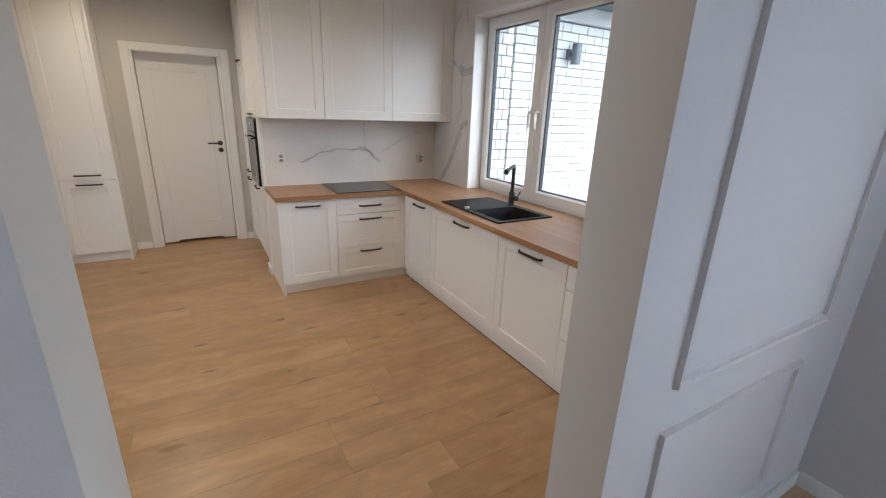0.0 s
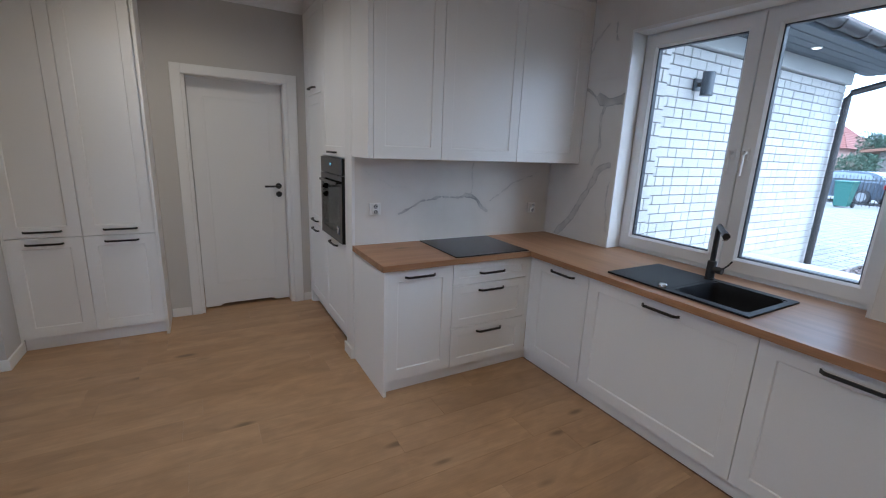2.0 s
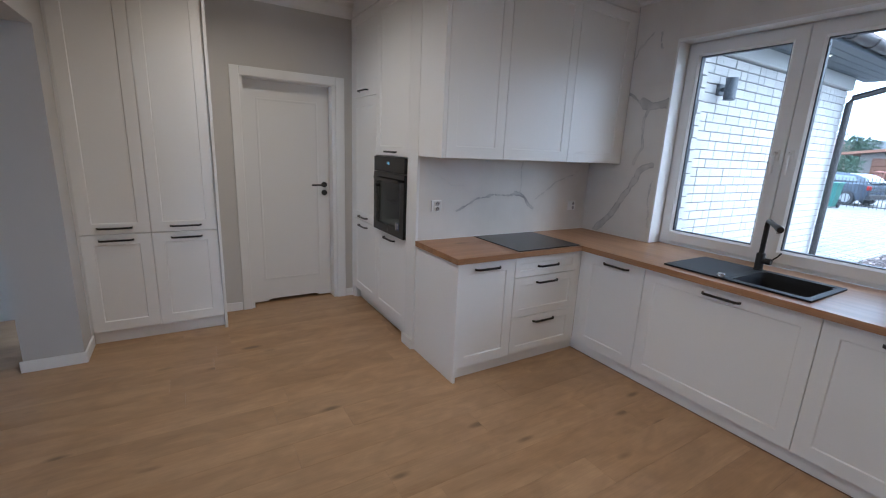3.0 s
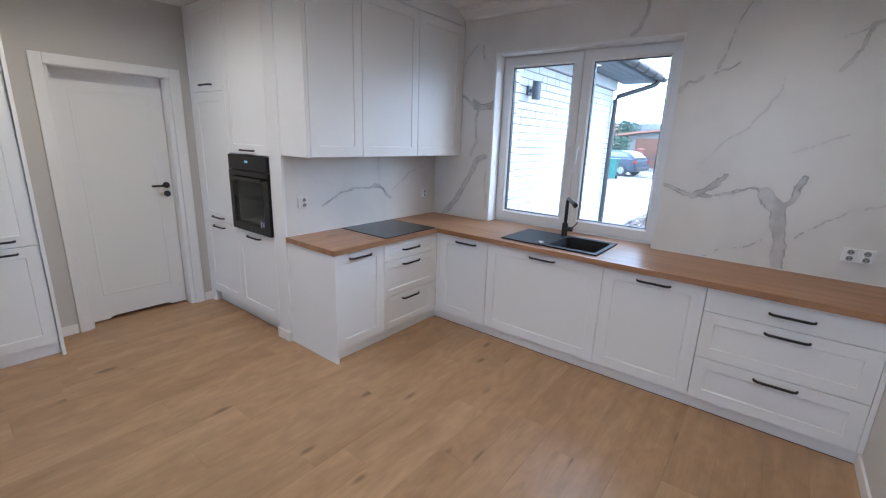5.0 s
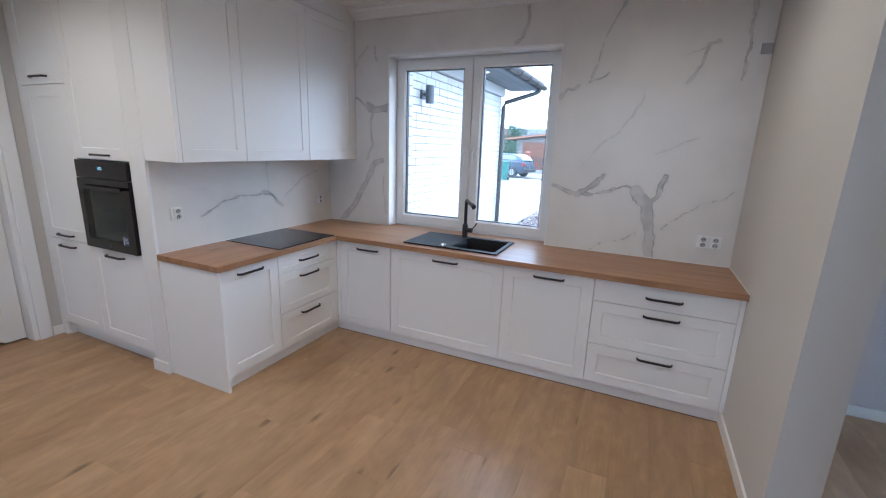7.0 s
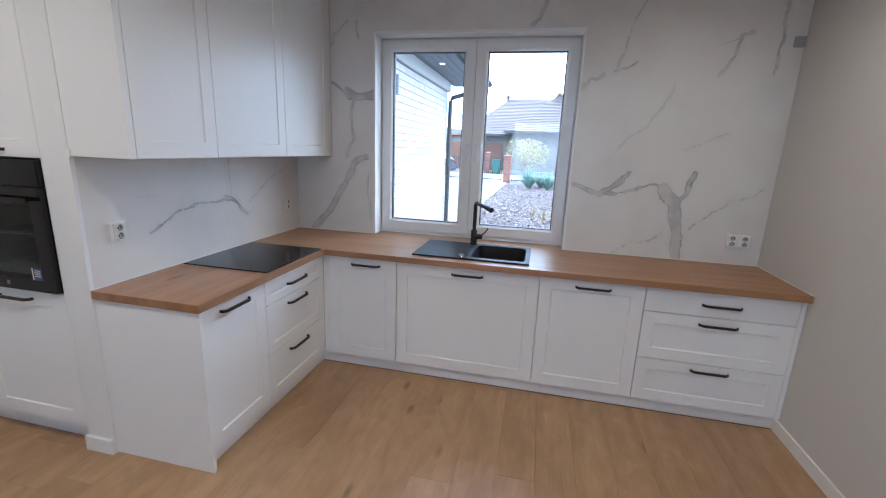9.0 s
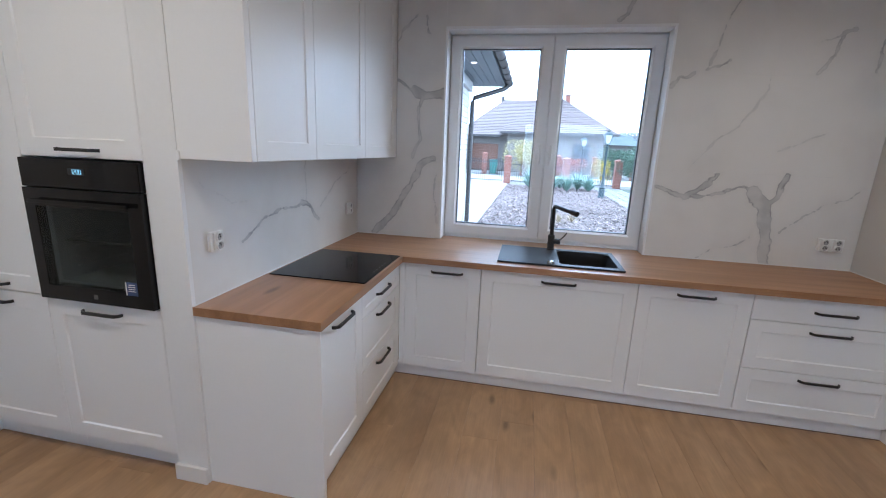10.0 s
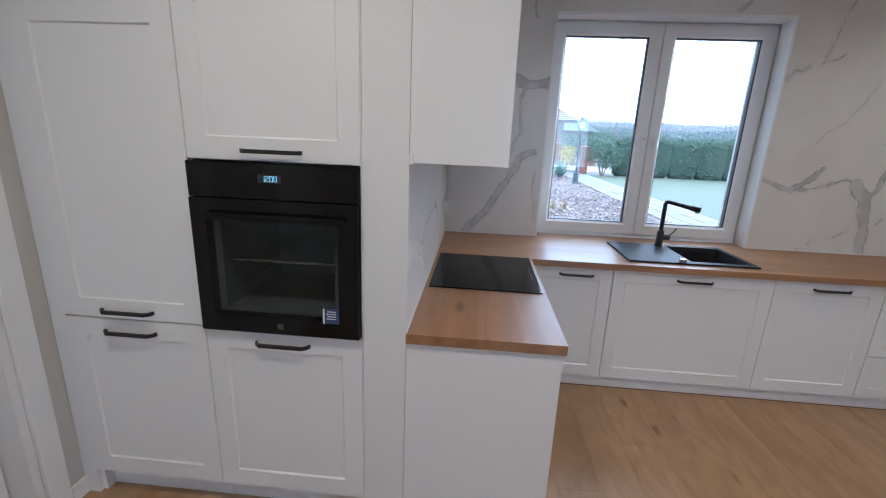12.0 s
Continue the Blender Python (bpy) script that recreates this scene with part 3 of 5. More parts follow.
for a, b, hv, rl in ((FB, 0.358, 0.318, 0.066), (0.360, 0.650, 0.604, 0.066), (0.652, FTOP, 0.722, 0.0)):
    front("drawer_front", FX, c, -1.599, -0.822, a, b, -1.20, hv, rl)
part("end_filler", box(1.634, 2.2, 0.797, 0.820, FB, 0.802), WHITE, c)
c = unit("base_cabinet", 0.545, 0.996, 3.652, 4.15, 0.085, 0.802, "white framed base cabinet at the worktop's end", BASE)
front("door", FY, c, 0.546, 0.996, FB, FTOP, 0.765, 0.752)
part("end_panel", box(0.524, 0.543, 3.612, 4.164, 0.0, 0.802, 0.001), WHITE, c, "plain white end panel down to the floor")
c = unit("drawer_cabinet", 0.998, 1.60, 3.652, 4.15, 0.085, 0.802, "white base cabinet with three framed drawers under the hob", BASE)
for a, b, hv, rl in ((FB, 0.358, 0.312, 0.055), (0.360, 0.650, 0.604, 0.055), (0.652, FTOP, 0.722, 0.045)):
    front("drawer_front", FY, c, 0.998, 1.596, a, b, 1.30, hv, rl)
part("filler_strip", box(1.5975, 1.6325, 3.634, 3.652, FB, FTOP), WHITE, c)
structure("trim_plinth_window", box(1.668, 1.684, 0.797, 3.668, 0, 0.083), WHITE, "white plinth board under the base units", "plinth")
structure("trim_plinth_hob", box(0.543, 1.668, 3.668, 3.684, 0, 0.083), WHITE, "white plinth board under the base units", "plinth")

# dark strip laid on the floor paints the shadow line at the plinth
SHADOW_GAP = mat("shadowed_floor_gap", (0.15, 0.08, 0.055), 0.8, grain=0.2)
structure("trim_floor_gap_window", box(1.659, 1.667, 0.815, 3.659, 0.0005, 0.002), SHADOW_GAP, "dark strip painting the shadowed gap between floor and plinth", "gap")

# worktop with cut-outs for the sink
WT0, WT1 = 0.803, 0.840
def in_worktop(x, y):
    if 1.71 < x < 2.105 and 2.29 < y < 2.66:
        return False
    return (1.597 < x < XW and 0.797 < y < YH) or (XW < x and 2.058 < y < 3.492)


wt = empty("worktop", 1.6, 2.5, WT0, "L-shaped oak worktop on the white base units", "worktop")
for name, bm, material in (("window_run", slab([1.597, 1.71, 2.105, XW, 2.352], [0.797, 2.058, 2.29, 2.66, 3.492, YH], in_worktop, WT0, WT1, "xyz"), OAK), ("hob_run", box(0.512, 1.5965, 3.603, YH, WT0, WT1), OAK_X)):
    bmesh.ops.bevel(bm, geom=[e for e in bm.edges if len(e.link_faces) == 2 and e.calc_face_angle(0) > 1 and all(v.co.z > 0.835 for v in e.verts)], offset=0.002 if name == "window_run" else 0.0012, segments=2, affect="EDGES")
    part(name, bm, material, wt)
sb = bmesh.new()
add_box(sb, XW - 0.004, XW + 0.001, 0.80, 2.05, WT1 - 0.001, WT1 + 0.005)
add_box(sb, XW - 0.004, XW + 0.001, 3.50, YH, WT1 - 0.001, WT1 + 0.005)
add_box(sb, 0.515, XW - 0.004, YH - 0.004, YH + 0.001, WT1 - 0.001, WT1 + 0.005)
add_box(sb, 1.60, XW - 0.004, 0.7955, 0.8005, WT1 - 0.001, WT1 + 0.005)
structure("trim_sealant", sb, SILICONE, "white sealant bead behind the worktop", "sealant")

# hob
hb = empty("hob", 1.30, 3.882, WT1, "black glass ceramic hob set on the oak worktop", "hob")
part("glass_top", box(1.006, 1.592, 3.620, 4.142, WT1, WT1 + 0.006, 0.002, 2), HOB_GLASS, hb)
for k in range(5):
    part("touch_mark", box(1.20 + 0.045 * k, 1.215 + 0.045 * k, 3.645, 3.650, WT1 + 0.0062, WT1 + 0.0066), mat("grey_print", (0.2, 0.2, 0.2), 0.4), hb)

# sink
sk = empty("sink", 1.9, 2.655, WT1, "black composite single-bowl sink with drainer", "sink")
S0, S1 = WT1 + 0.001, WT1 + 0.011
xs, ys = [1.672, 1.718, 2.095, 2.142], [2.272, 2.302, 2.645, 3.02]
rim = slab(xs, ys, lambda u, v: not (1.718 < u < 2.095 and 2.302 < v < 2.645), S0, S1, "xyz")
bmesh.ops.bevel(rim, geom=[e for e in rim.edges if len(e.link_faces) == 2 and e.calc_face_angle(0) > 1 and all(v.co.z > S1 - 0.001 for v in e.verts)], offset=0.004, segments=2, affect="EDGES")
part("rim", rim, GRANITE, sk)
bw = bmesh.new()
rings = []
for inset, z in ((0.0, S1 - 0.003), (0.012, 0.80), (0.02, 0.70), (0.04, 0.675)):
    r = 0.05
    pts = []
    for cx, cy, a0 in ((2.095 - inset - r, 2.645 - inset - r, 0), (1.718 + inset + r, 2.645 - inset - r, 90), (1.718 + inset + r, 2.302 + inset + r, 180), (2.095 - inset - r, 2.302 + inset + r, 270)):
        for k in range(5):
            a = radians(a0 + 22.5 * k)
            pts.append(bw.verts.new((cx + r * math.cos(a), cy + r * math.sin(a), z)))
    rings.append(pts)
for a, b in zip(rings, rings[1:]):
    for k in range(20):
        bw.faces.new([a[k], a[(k + 1) % 20], b[(k + 1) % 20], b[k]])
bw.faces.new(rings[-1])
part("bowl", bw, GRANITE, sk, smooth=True)
for cx, cy, sx, sy in ((2.095, 2.645, -1, -1), (1.718, 2.645, 1, -1), (1.718, 2.302, 1, 1), (2.095, 2.302, -1, 1)):
    corner = bmesh.new()
    pts = [corner.verts.new((cx, cy, S1 - 0.0035))]
    for k in range(5):
        a = radians(22.5 * k)
        pts.append(corner.verts.new((cx + sx * 0.05 * (1 - math.sin(a)), cy + sy * 0.05 * (1 - math.cos(a)), S1 - 0.0035)))
    corner.faces.new(pts)
    part("bowl_corner", corner, GRANITE, sk)
part("drainer_step", box(1.69, 2.12, 2.668, 2.674, S1 - 0.002, S1 + 0.0012, 0.001), GRANITE, sk)
part("overflow", sweep(bmesh.new(), [(1.85, 2.634, 0.795), (1.85, 2.626, 0.795)], 0.02, 16), STEEL, sk, "bright steel overflow cover", True)
part("drain", lathe(bmesh.new(), 1.907, 2.47, ((0.045, 0.676), (0.045, 0.68), (0.03, 0.682), (0.01, 0.684)), 20), STEEL, sk, "steel basket strainer", True)
part("plug_knob", lathe(bmesh.new(), 1.705, 2.70, ((0.021, S1), (0.021, S1 + 0.012), (0.018, S1 + 0.017), (0.008, S1 + 0.018)), 18), STEEL, sk, "round steel waste knob", True)

# tap
tp = empty("tap", 2.105, 2.685, S1, "black angled single-lever kitchen tap", "tap")
part("base", lathe(bmesh.new(), 2.105, 2.685, ((0.026, S1), (0.026, S1 + 0.008), (0.023, S1 + 0.01), (0.023, S1 + 0.10), (0.02, S1 + 0.105)), 20), BLACK, tp, smooth=True)
dx, dy = -0.80, -0.60
part("spout", sweep(bmesh.new(), [(2.105, 2.685, S1 + 0.1), (2.105, 2.685, S1 + 0.285), (2.105 + dx * 0.006, 2.685 + dy * 0.006, S1 + 0.298), (2.105 + dx * 0.02, 2.685 + dy * 0.02, S1 + 0.303), (2.105 + dx * 0.20, 2.685 + dy * 0.20, S1 + 0.283)], [0.0135, 0.0135, 0.0135, 0.0135, 0.0135], 14), BLACK, tp, smooth=True)
part("nozzle", sweep(bmesh.new(), [(2.105 + dx * 0.175, 2.685 + dy * 0.175, S1 + 0.287), (2.105 + dx * 0.225, 2.685 + dy * 0.225, S1 + 0.281)], 0.0175, 14), BLACK, tp, smooth=True)
part("aerator", lathe(bmesh.new(), 2.105 + dx * 0.21, 2.685 + dy * 0.21, ((0.011, S1 + 0.258), (0.011, S1 + 0.275)), 14), STEEL, tp, "steel aerator", True)
part("valve_body", sweep(bmesh.new(), [(2.105, 2.68, S1 + 0.06), (2.105, 2.625, S1 + 0.06)], 0.019, 16), BLACK, tp, smooth=True)
part("lever", sweep(bmesh.new(), [(2.105, 2.632, S1 + 0.065), (2.105, 2.60, S1 + 0.10), (2.105, 2.585, S1 + 0.125)], 0.0045, 8), BLACK, tp, smooth=True)

# ---- wall cupboards ----
FU = Face((0, 3.852, 0), (1, 0, 0), (0, -1, 0))
UP = "wall cupboards over the hob"
for a, b, lab in ((0.544, 0.996, "tall white framed wall cupboard at the free end"), (0.998, 1.604, "tall white framed wall cupboard over the hob"), (1.606, 2.185, "tall white framed wall cupboard beside the window")):
    c = unit("wall_cupboard", a, b, 3.872, YH - 0.002, 1.43, 2.562, lab, UP, "cupboard")
    front("door", FU, c, a, b, 1.43, 2.558, None, None)
    if a < 0.6:
        part("end_panel", box(0.5135, 0.542, 3.853, YH - 0.002, 1.43, 2.562, 0.001), WHITE, c, "plain white end panel")
        part("hinge_stop", box(0.506, 0.5132, 4.15, 4.164, 1.425, 1.46, 0.002), WHITE, c)
    if b > 2:
        part("filler_strip", box(2.187, XW - 0.001, 3.855, 3.874, 1.43, 2.562), WHITE, c)

# ---- oven tower ----
TW = "tall units"
c = unit("fridge_cabinet", 0.532, 1.08, 4.905, 5.455, 0.10, 2.562, "tall white framed built-in fridge cabinet beside the door", TW)
part("vent_plinth", box(0.575, 0.59, 4.905, 5.517, 0, 0.098), WHITE, c)
part("plinth_return", box(0.534, 0.575, 5.440, 5.517, 0, 0.117), WHITE, c)
part("plinth_gap", box(0.571, 0.5745, 4.93, 5.33, 0.086, 0.0975), GASKET, c, "dark ventilation gap")
front("door", FT, c, -5.455, -4.904, 0.118, 0.811, -5.198, 0.763, label="lower door")
front("door", FT, c, -5.455, -4.904, 0.814, 1.888, -5.198, 0.847, label="tall fridge door")
front("door", FT, c, -5.455, -4.904, 1.891, 2.558, -5.198, 1.94, label="top door")
part("side_filler", box(0.516, 0.534, 5.457, 5.517, 0.0, 2.562), WHITE, c)
c = empty("oven_cabinet", 0.81, 4.61, 0, "tall white cabinet housing the oven", "cabinet", TW)
ob_ = bmesh.new()
add_box(ob_, 0.532, 1.08, 4.322, 4.902, 0.10, 0.806)
add_box(ob_, 0.532, 1.08, 4.322, 4.902, 1.412, 2.562)
add_box(ob_, 0.532, 1.08, 4.322, 4.330, 0.806, 1.412)
add_box(ob_, 0.532, 1.08, 4.896, 4.902, 0.806, 1.412)
part("body", ob_, CARCASS, c)
part("plinth", box(0.575, 0.59, 4.322, 4.903, 0, 0.098), WHITE, c)
front("door", FT, c, -4.902, -4.320, 0.118, 0.806, -4.613, 0.763, label="lower door")
front("door", FT, c, -4.902, -4.320, 1.413, 2.558, -4.613, 1.445, label="top door above the oven")
part("side_strip", box(0.512, 0.531, 4.3165, 4.3195, 0, 2.562), WHITE, c)

# oven
OY0, OY1, OZ0, OZ1 = 4.326, 4.898, 0.812, 1.407
ov = empty("oven", 0.80, 4.612, OZ0, "black built-in oven with lit clock reading 12:00", "oven")
cav = bmesh.new()
add_box(cav, 0.5305, 0.98, 4.385, 4.42, 0.865, 1.235)
add_box(cav, 0.5305, 0.98, 4.82, 4.855, 0.865, 1.235)
add_box(cav, 0.5305, 0.98, 4.42, 4.82, 0.865, 0.885)
add_box(cav, 0.5305, 0.98, 4.42, 4.82, 1.215, 1.235)
add_box(cav, 0.96, 0.98, 4.42, 4.82, 0.885, 1.215)
cavity = part("cavity", cav, CAVITY, ov, "dark grey enamel oven cavity")
rk = bmesh.new()
sweep(rk, [(0.56, 4.43, 1.06), (0.56, 4.81, 1.06)], 0.005, 8)
sweep(rk, [(0.90, 4.43, 1.06), (0.90, 4.81, 1.06)], 0.003, 6)
for k in range(12):
    sweep(rk, [(0.58, 4.44 + 0.033 * k, 1.06), (0.90, 4.44 + 0.033 * k, 1.06)], 0.0015, 5)
part("rack", rk, STEEL, cavity, "bright wire oven rack")
for k in range(6):
    for y0, y1 in ((4.812, 4.819), (4.421, 4.428)):
        part("shelf_runner", box(0.60, 0.92, y0, y1, 0.93 + 0.045 * k, 0.935 + 0.045 * k), CAVITY, cavity)
part("control_panel", box(0.492, 0.53, OY0, OY1, 1.292, OZ1, 0.002), OVEN_BLACK, ov)
dsp = part("display", box(0.4905, 0.493, 4.575, 4.655, 1.347, 1.373), mat("display_glass", (0.02, 0.025, 0.03), 0.15), ov)
LIT = glow("clock_light", (0.35, 0.8, 1.0), 0.5)
SEGS = {"1": "bc", "2": "abged", "0": "abcdef"}
lit = bmesh.new()
for i, ch in enumerate("1200"):
    yy, zz, w, h = 4.640 - 0.0135 * i, 1.3515, 0.0088, 0.0165
    spot = {"a": (0, 1, 1, 1), "b": (1, 1, 1, 0.5), "c": (1, 0.5, 1, 0), "d": (0, 0, 1, 0), "e": (0, 0.5, 0, 0), "f": (0, 1, 0, 0.5), "g": (0, 0.5, 1, 0.5)}
    for s in SEGS[ch]:
        u0, v0, u1, v1 = spot[s]
        a0, a1 = sorted((yy - w * u0, yy - w * u1))
        b0, b1 = sorted((zz + h * v0, zz + h * v1))
        add_box(lit, 0.4896, 0.4904, a0 - 0.0007, a1 + 0.0007, b0 - 0.0007, b1 + 0.0007)
part("clock_digits", lit, LIT, dsp, "glowing pale blue digits 12:00")
od = slab([OY0, 4.395, 4.845, OY1], [OZ0, 0.875, 1.215, 1.288], lambda u, v: not (4.395 < u < 4.845 and 0.875 < v < 1.215), 0.4905, 0.529, "yzx")
door_o = part("oven_door", od, OVEN_BLACK, ov, "black glass oven door")
part("door_glass", box(0.4915, 0.4945, 4.3955, 4.8445, 0.8755, 1.2145), OVEN_GLASS, door_o, "smoked door glass")
hh = bmesh.new()
add_box(hh, 0.462, 0.474, 4.37, 4.845, 1.228, 1.246, 0.004, 2)
add_box(hh, 0.474, 0.497, 4.385, 4.40, 1.231, 1.243)
add_box(hh, 0.474, 0.497, 4.815, 4.83, 1.231, 1.243)
part("handle", hh, OVEN_BLACK, door_o, "black bar handle")
stk = part("sticker", box(0.4892, 0.4902, 4.395, 4.452, 0.868, 0.925), mat("sticker_blue", (0.03, 0.06, 0.16), 0.4), door_o, "small dark blue energy sticker")
sl = bmesh.new()
add_box(sl, 0.4884, 0.4891, 4.446, 4.452, 0.868, 0.925)
for k in range(4):
    add_box(sl, 0.4884, 0.4891, 4.405, 4.44 - 0.004 * (k % 2), 0.885 + 0.009 * k, 0.888 + 0.009 * k)
part("print", sl, PLASTIC, stk, "white printed lines")
part("maker_mark", box(0.4892, 0.4902, 4.598, 4.618, 0.832, 0.852), mat("dim_print", (0.07, 0.07, 0.07), 0.4), door_o, "small grey square mark")

# ---- larder units ----
LD = "larder units"
c = unit("larder_cabinet", -1.505, -1.099, 5.21, 5.50, 0.10, 2.6, "tall white framed larder cabinet in the niche", LD)
d = unit("larder_cabinet", -1.097, -0.665, 5.21, 5.50, 0.10, 2.6, "tall white framed larder cabinet with a side panel", LD)
part("side_filler", box(-1.5185, -1.5055, 5.195, 5.215, 0, 2.6), WHITE, c)
for cab, a, b, hu in ((c, -1.504, -1.099, -1.305), (d, -1.097, -0.674, -0.88)):
    front("door", FP, cab, a, b, 0.095, 0.803, hu, 0.762, label="lower door")
    front("door", FP, cab, a, b, 0.806, 2.6, hu, 0.848, label="tall upper door")
part("end_panel", box(-0.672, -0.652, 5.16, 5.517, 0, 2.66, 0.001), WHITE, d, "plain white side panel to the floor")
structure("trim_plinth_larder", box(-1.505, -0.674, 5.225, 5.24, 0, 0.093), WHITE, "white plinth board under the larder units", "plinth")
structure("trim_bulkhead_larder", box(-1.518, -0.674, 5.195, 5.50, 2.605, CEIL_Z), TRIM, "white filler above the larder units", "bulkhead")

# ---- sockets ----
def socket(face, u, v, gang, label):
    o = face.at(u, v, 0)
    s = empty("power_socket", o.x, o.y, o.z, label, "socket")
    for g in range(gang):
        uc = u + (g - (gang - 1) / 2) * 0.072
        fr = shaker(Face(face.at(0, 0, 0.013), face.u, face.n), uc - 0.0405 if gang == 1 else uc - 0.036, uc + 0.0405 if gang == 1 else uc + 0.036, v - 0.0405, v + 0.0405, 0.004, 0.001, 0.013)
        p = part("plate", fr, PLASTIC, s)
        body = shaker(Face(face.at(0, 0, 0.021), face.u, face.n), uc - 0.024, uc + 0.024, v - 0.037, v + 0.037, 0.003, 0.001, 0.009)
        part("raised_body", body, PLASTIC, p)
        for vc in (v - 0.0185, v + 0.0185):
            r = bmesh.new()
            side = []
            for rad, n in ((0.0215, 0.020), (0.0212, 0.030), (0.0202, 0.031), (0.0172, 0.031), (0.0166, 0.0225)):
                side.append([r.verts.new(face.at(uc + rad * math.cos(2 * math.pi * k / 20), vc + rad * math.sin(2 * math.pi * k / 20), n)) for k in range(20)])
            for a, b in zip(side, side[1:]):
                for k in range(20):
                    r.faces.new([a[k], a[(k + 1) % 20], b[(k + 1) % 20], b[k]])
            part("outlet_ring", r, PLASTIC, p, smooth=True)
            # this shutter disc is the white recess floor, its shade painted grey
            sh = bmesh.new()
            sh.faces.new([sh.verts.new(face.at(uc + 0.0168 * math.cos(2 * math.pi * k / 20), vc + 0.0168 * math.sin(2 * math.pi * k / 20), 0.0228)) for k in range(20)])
            part("shutter", sh, mat("socket_recess_shade", (0.40, 0.40, 0.395), 0.5, grain=0.05), p, "socket recess floor, shade put into its grey")
            pins = bmesh.new()
            for du in (-0.008, 0.008):
                sweep(pins, [face.at(uc + du, vc, 0.0229), face.at(uc + du, vc, 0.0238)], 0.004, 8)
            sweep(pins, [face.at(uc, vc + 0.009, 0.0229), face.at(uc, vc + 0.009, 0.030)], 0.0022, 8)
            part("contacts", pins, PLASTIC_GREY, p, "dark socket holes and earth pin")
    return s


FWW = Face((XW, 0, 0), (0, -1, 0), (-1, 0, 0))
FHW = Face((0, YH, 0), (1, 0, 0), (0, -1, 0))
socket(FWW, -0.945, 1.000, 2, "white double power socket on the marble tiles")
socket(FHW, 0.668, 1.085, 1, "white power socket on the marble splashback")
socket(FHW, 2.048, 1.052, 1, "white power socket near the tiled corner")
tagged(thing("junction_cover", box(XW - 0.012, XW, 0.80, 0.86, 2.185, 2.245, 0.003), mat("grey_cover", (0.4, 0.4, 0.4), 0.5), "small grey square cover high on the tiles", "cover"))

# ---- recessed ceiling spots ----
LED = glow("led_white", (1.0, 0.93, 0.82), 12.0)
def spotlight(x, y, watts):
    s = empty("ceiling_spot", x, y, CEIL_Z - 0.012, "small round white recessed ceiling spotlight", "spotlight", "ceiling spots")
    rr = bmesh.new()
    prof = ((0.028, 0.0), (0.028, -0.006), (0.042, -0.008), (0.045, 0.0))
    rg = [[rr.verts.new((x + r * math.cos(2 * math.pi * k / 20), y + r * math.sin(2 * math.pi * k / 20), CEIL_Z + z)) for k in range(20)] for r, z in prof]
    for a, b in zip(rg, rg[1:]):
        for k in range(20):
            rr.faces.new([a[k], a[(k + 1) % 20], b[(k + 1) % 20], b[k]])
    part("bezel", rr, PVC, s, smooth=True)
    part("lamp", lathe(bmesh.new(), x, y, ((0.0275, CEIL_Z - 0.002), (0.0275, CEIL_Z - 0.004)), 16), LED, s, "lit lamp face")
    data = bpy.data.lights.new("spot_light", "SPOT")
    data.energy, data.spot_size, data.spot_blend, data.shadow_soft_size, data.color = watts * SPOT_POWER, radians(162), 1.0, 0.04, (1.0, 0.905, 0.775)
    lo = new("spot_light", data)
    lo.matrix_world = look((x, y, CEIL_Z - 0.02), (x, y, 0))


for x, y, watts in ((1.15, 1.5, 10), (1.15, 2.9, 4), (-0.3, 1.6, 12), (-0.3, 3.0, 18), (-0.4, 4.5, 19)):
    spotlight(x, y, watts)
# ---- outside: ground, wing, garden, street ----
GZ = -0.15
SOIL = mat("garden_ground", (0.12, 0.116, 0.105), 0.95, grain=0.4, scale=12, spot=0.3, spot_scale=0.4)
GRASS = mat("lawn", (0.07, 0.088, 0.057), 0.9, grain=0.45, scale=45, bump=0.8, spot=0.25, spot_scale=0.7)
COBBLE = mat("pale_concrete_setts", (0.25, 0.243, 0.23), 0.8, grain=0.3, scale=18, bump=0.6, spot=0.12, spot_scale=0.8)
PATH_M = mat("pale_path_slabs", (0.16, 0.157, 0.15), 0.8, grain=0.2, scale=25, bump=0.4, spot=0.12)
BARK = mat("bark_chip", (0.24, 0.19, 0.18), 0.9, grain=0.35, scale=30, vary=0.75)
BARK_BED = mat("bark_bed", (0.09, 0.068, 0.06), 0.95, grain=0.5, scale=30, bump=0.9, spot=0.2)
BRICK = mat("white_glazed_brick", (0.55, 0.545, 0.52), 0.6, grain=0.08, scale=40, bump=0.4, spot=0.06, spot_scale=9, vary=0.07)
MORTAR = mat("dark_mortar", (0.17, 0.167, 0.165), 0.95, grain=0.3, scale=80, bump=0.5)
BAND = mat("pale_render", (0.527, 0.527, 0.51), 0.8, grain=0.05)
SOFFIT = mat("grey_soffit_boards", (0.128, 0.152, 0.176), 0.6, grain=0.1, scale=20)
GUTTER = mat("brown_gutter", (0.045, 0.042, 0.042), 0.45, grain=0.15)
LAMP_GREEN = mat("blue_green_cast_iron", (0.025, 0.045, 0.052), 0.5, grain=0.15, scale=40, bump=0.3)
FENCE = mat("black_fence_paint", (0.03, 0.03, 0.032), 0.55, grain=0.2)
RED_BRICK = mat("red_brick_pillar", (0.22, 0.085, 0.06), 0.8, grain=0.25, scale=20, spot=0.2, spot_scale=6)
ROOF = mat("brown_roof_tile", (0.16, 0.126, 0.117), 0.6, grain=0.2, scale=14, spot=0.12, vary=0.1)
HOUSE = mat("beige_house_render", (0.20, 0.18, 0.165), 0.9, grain=0.08, spot=0.06)
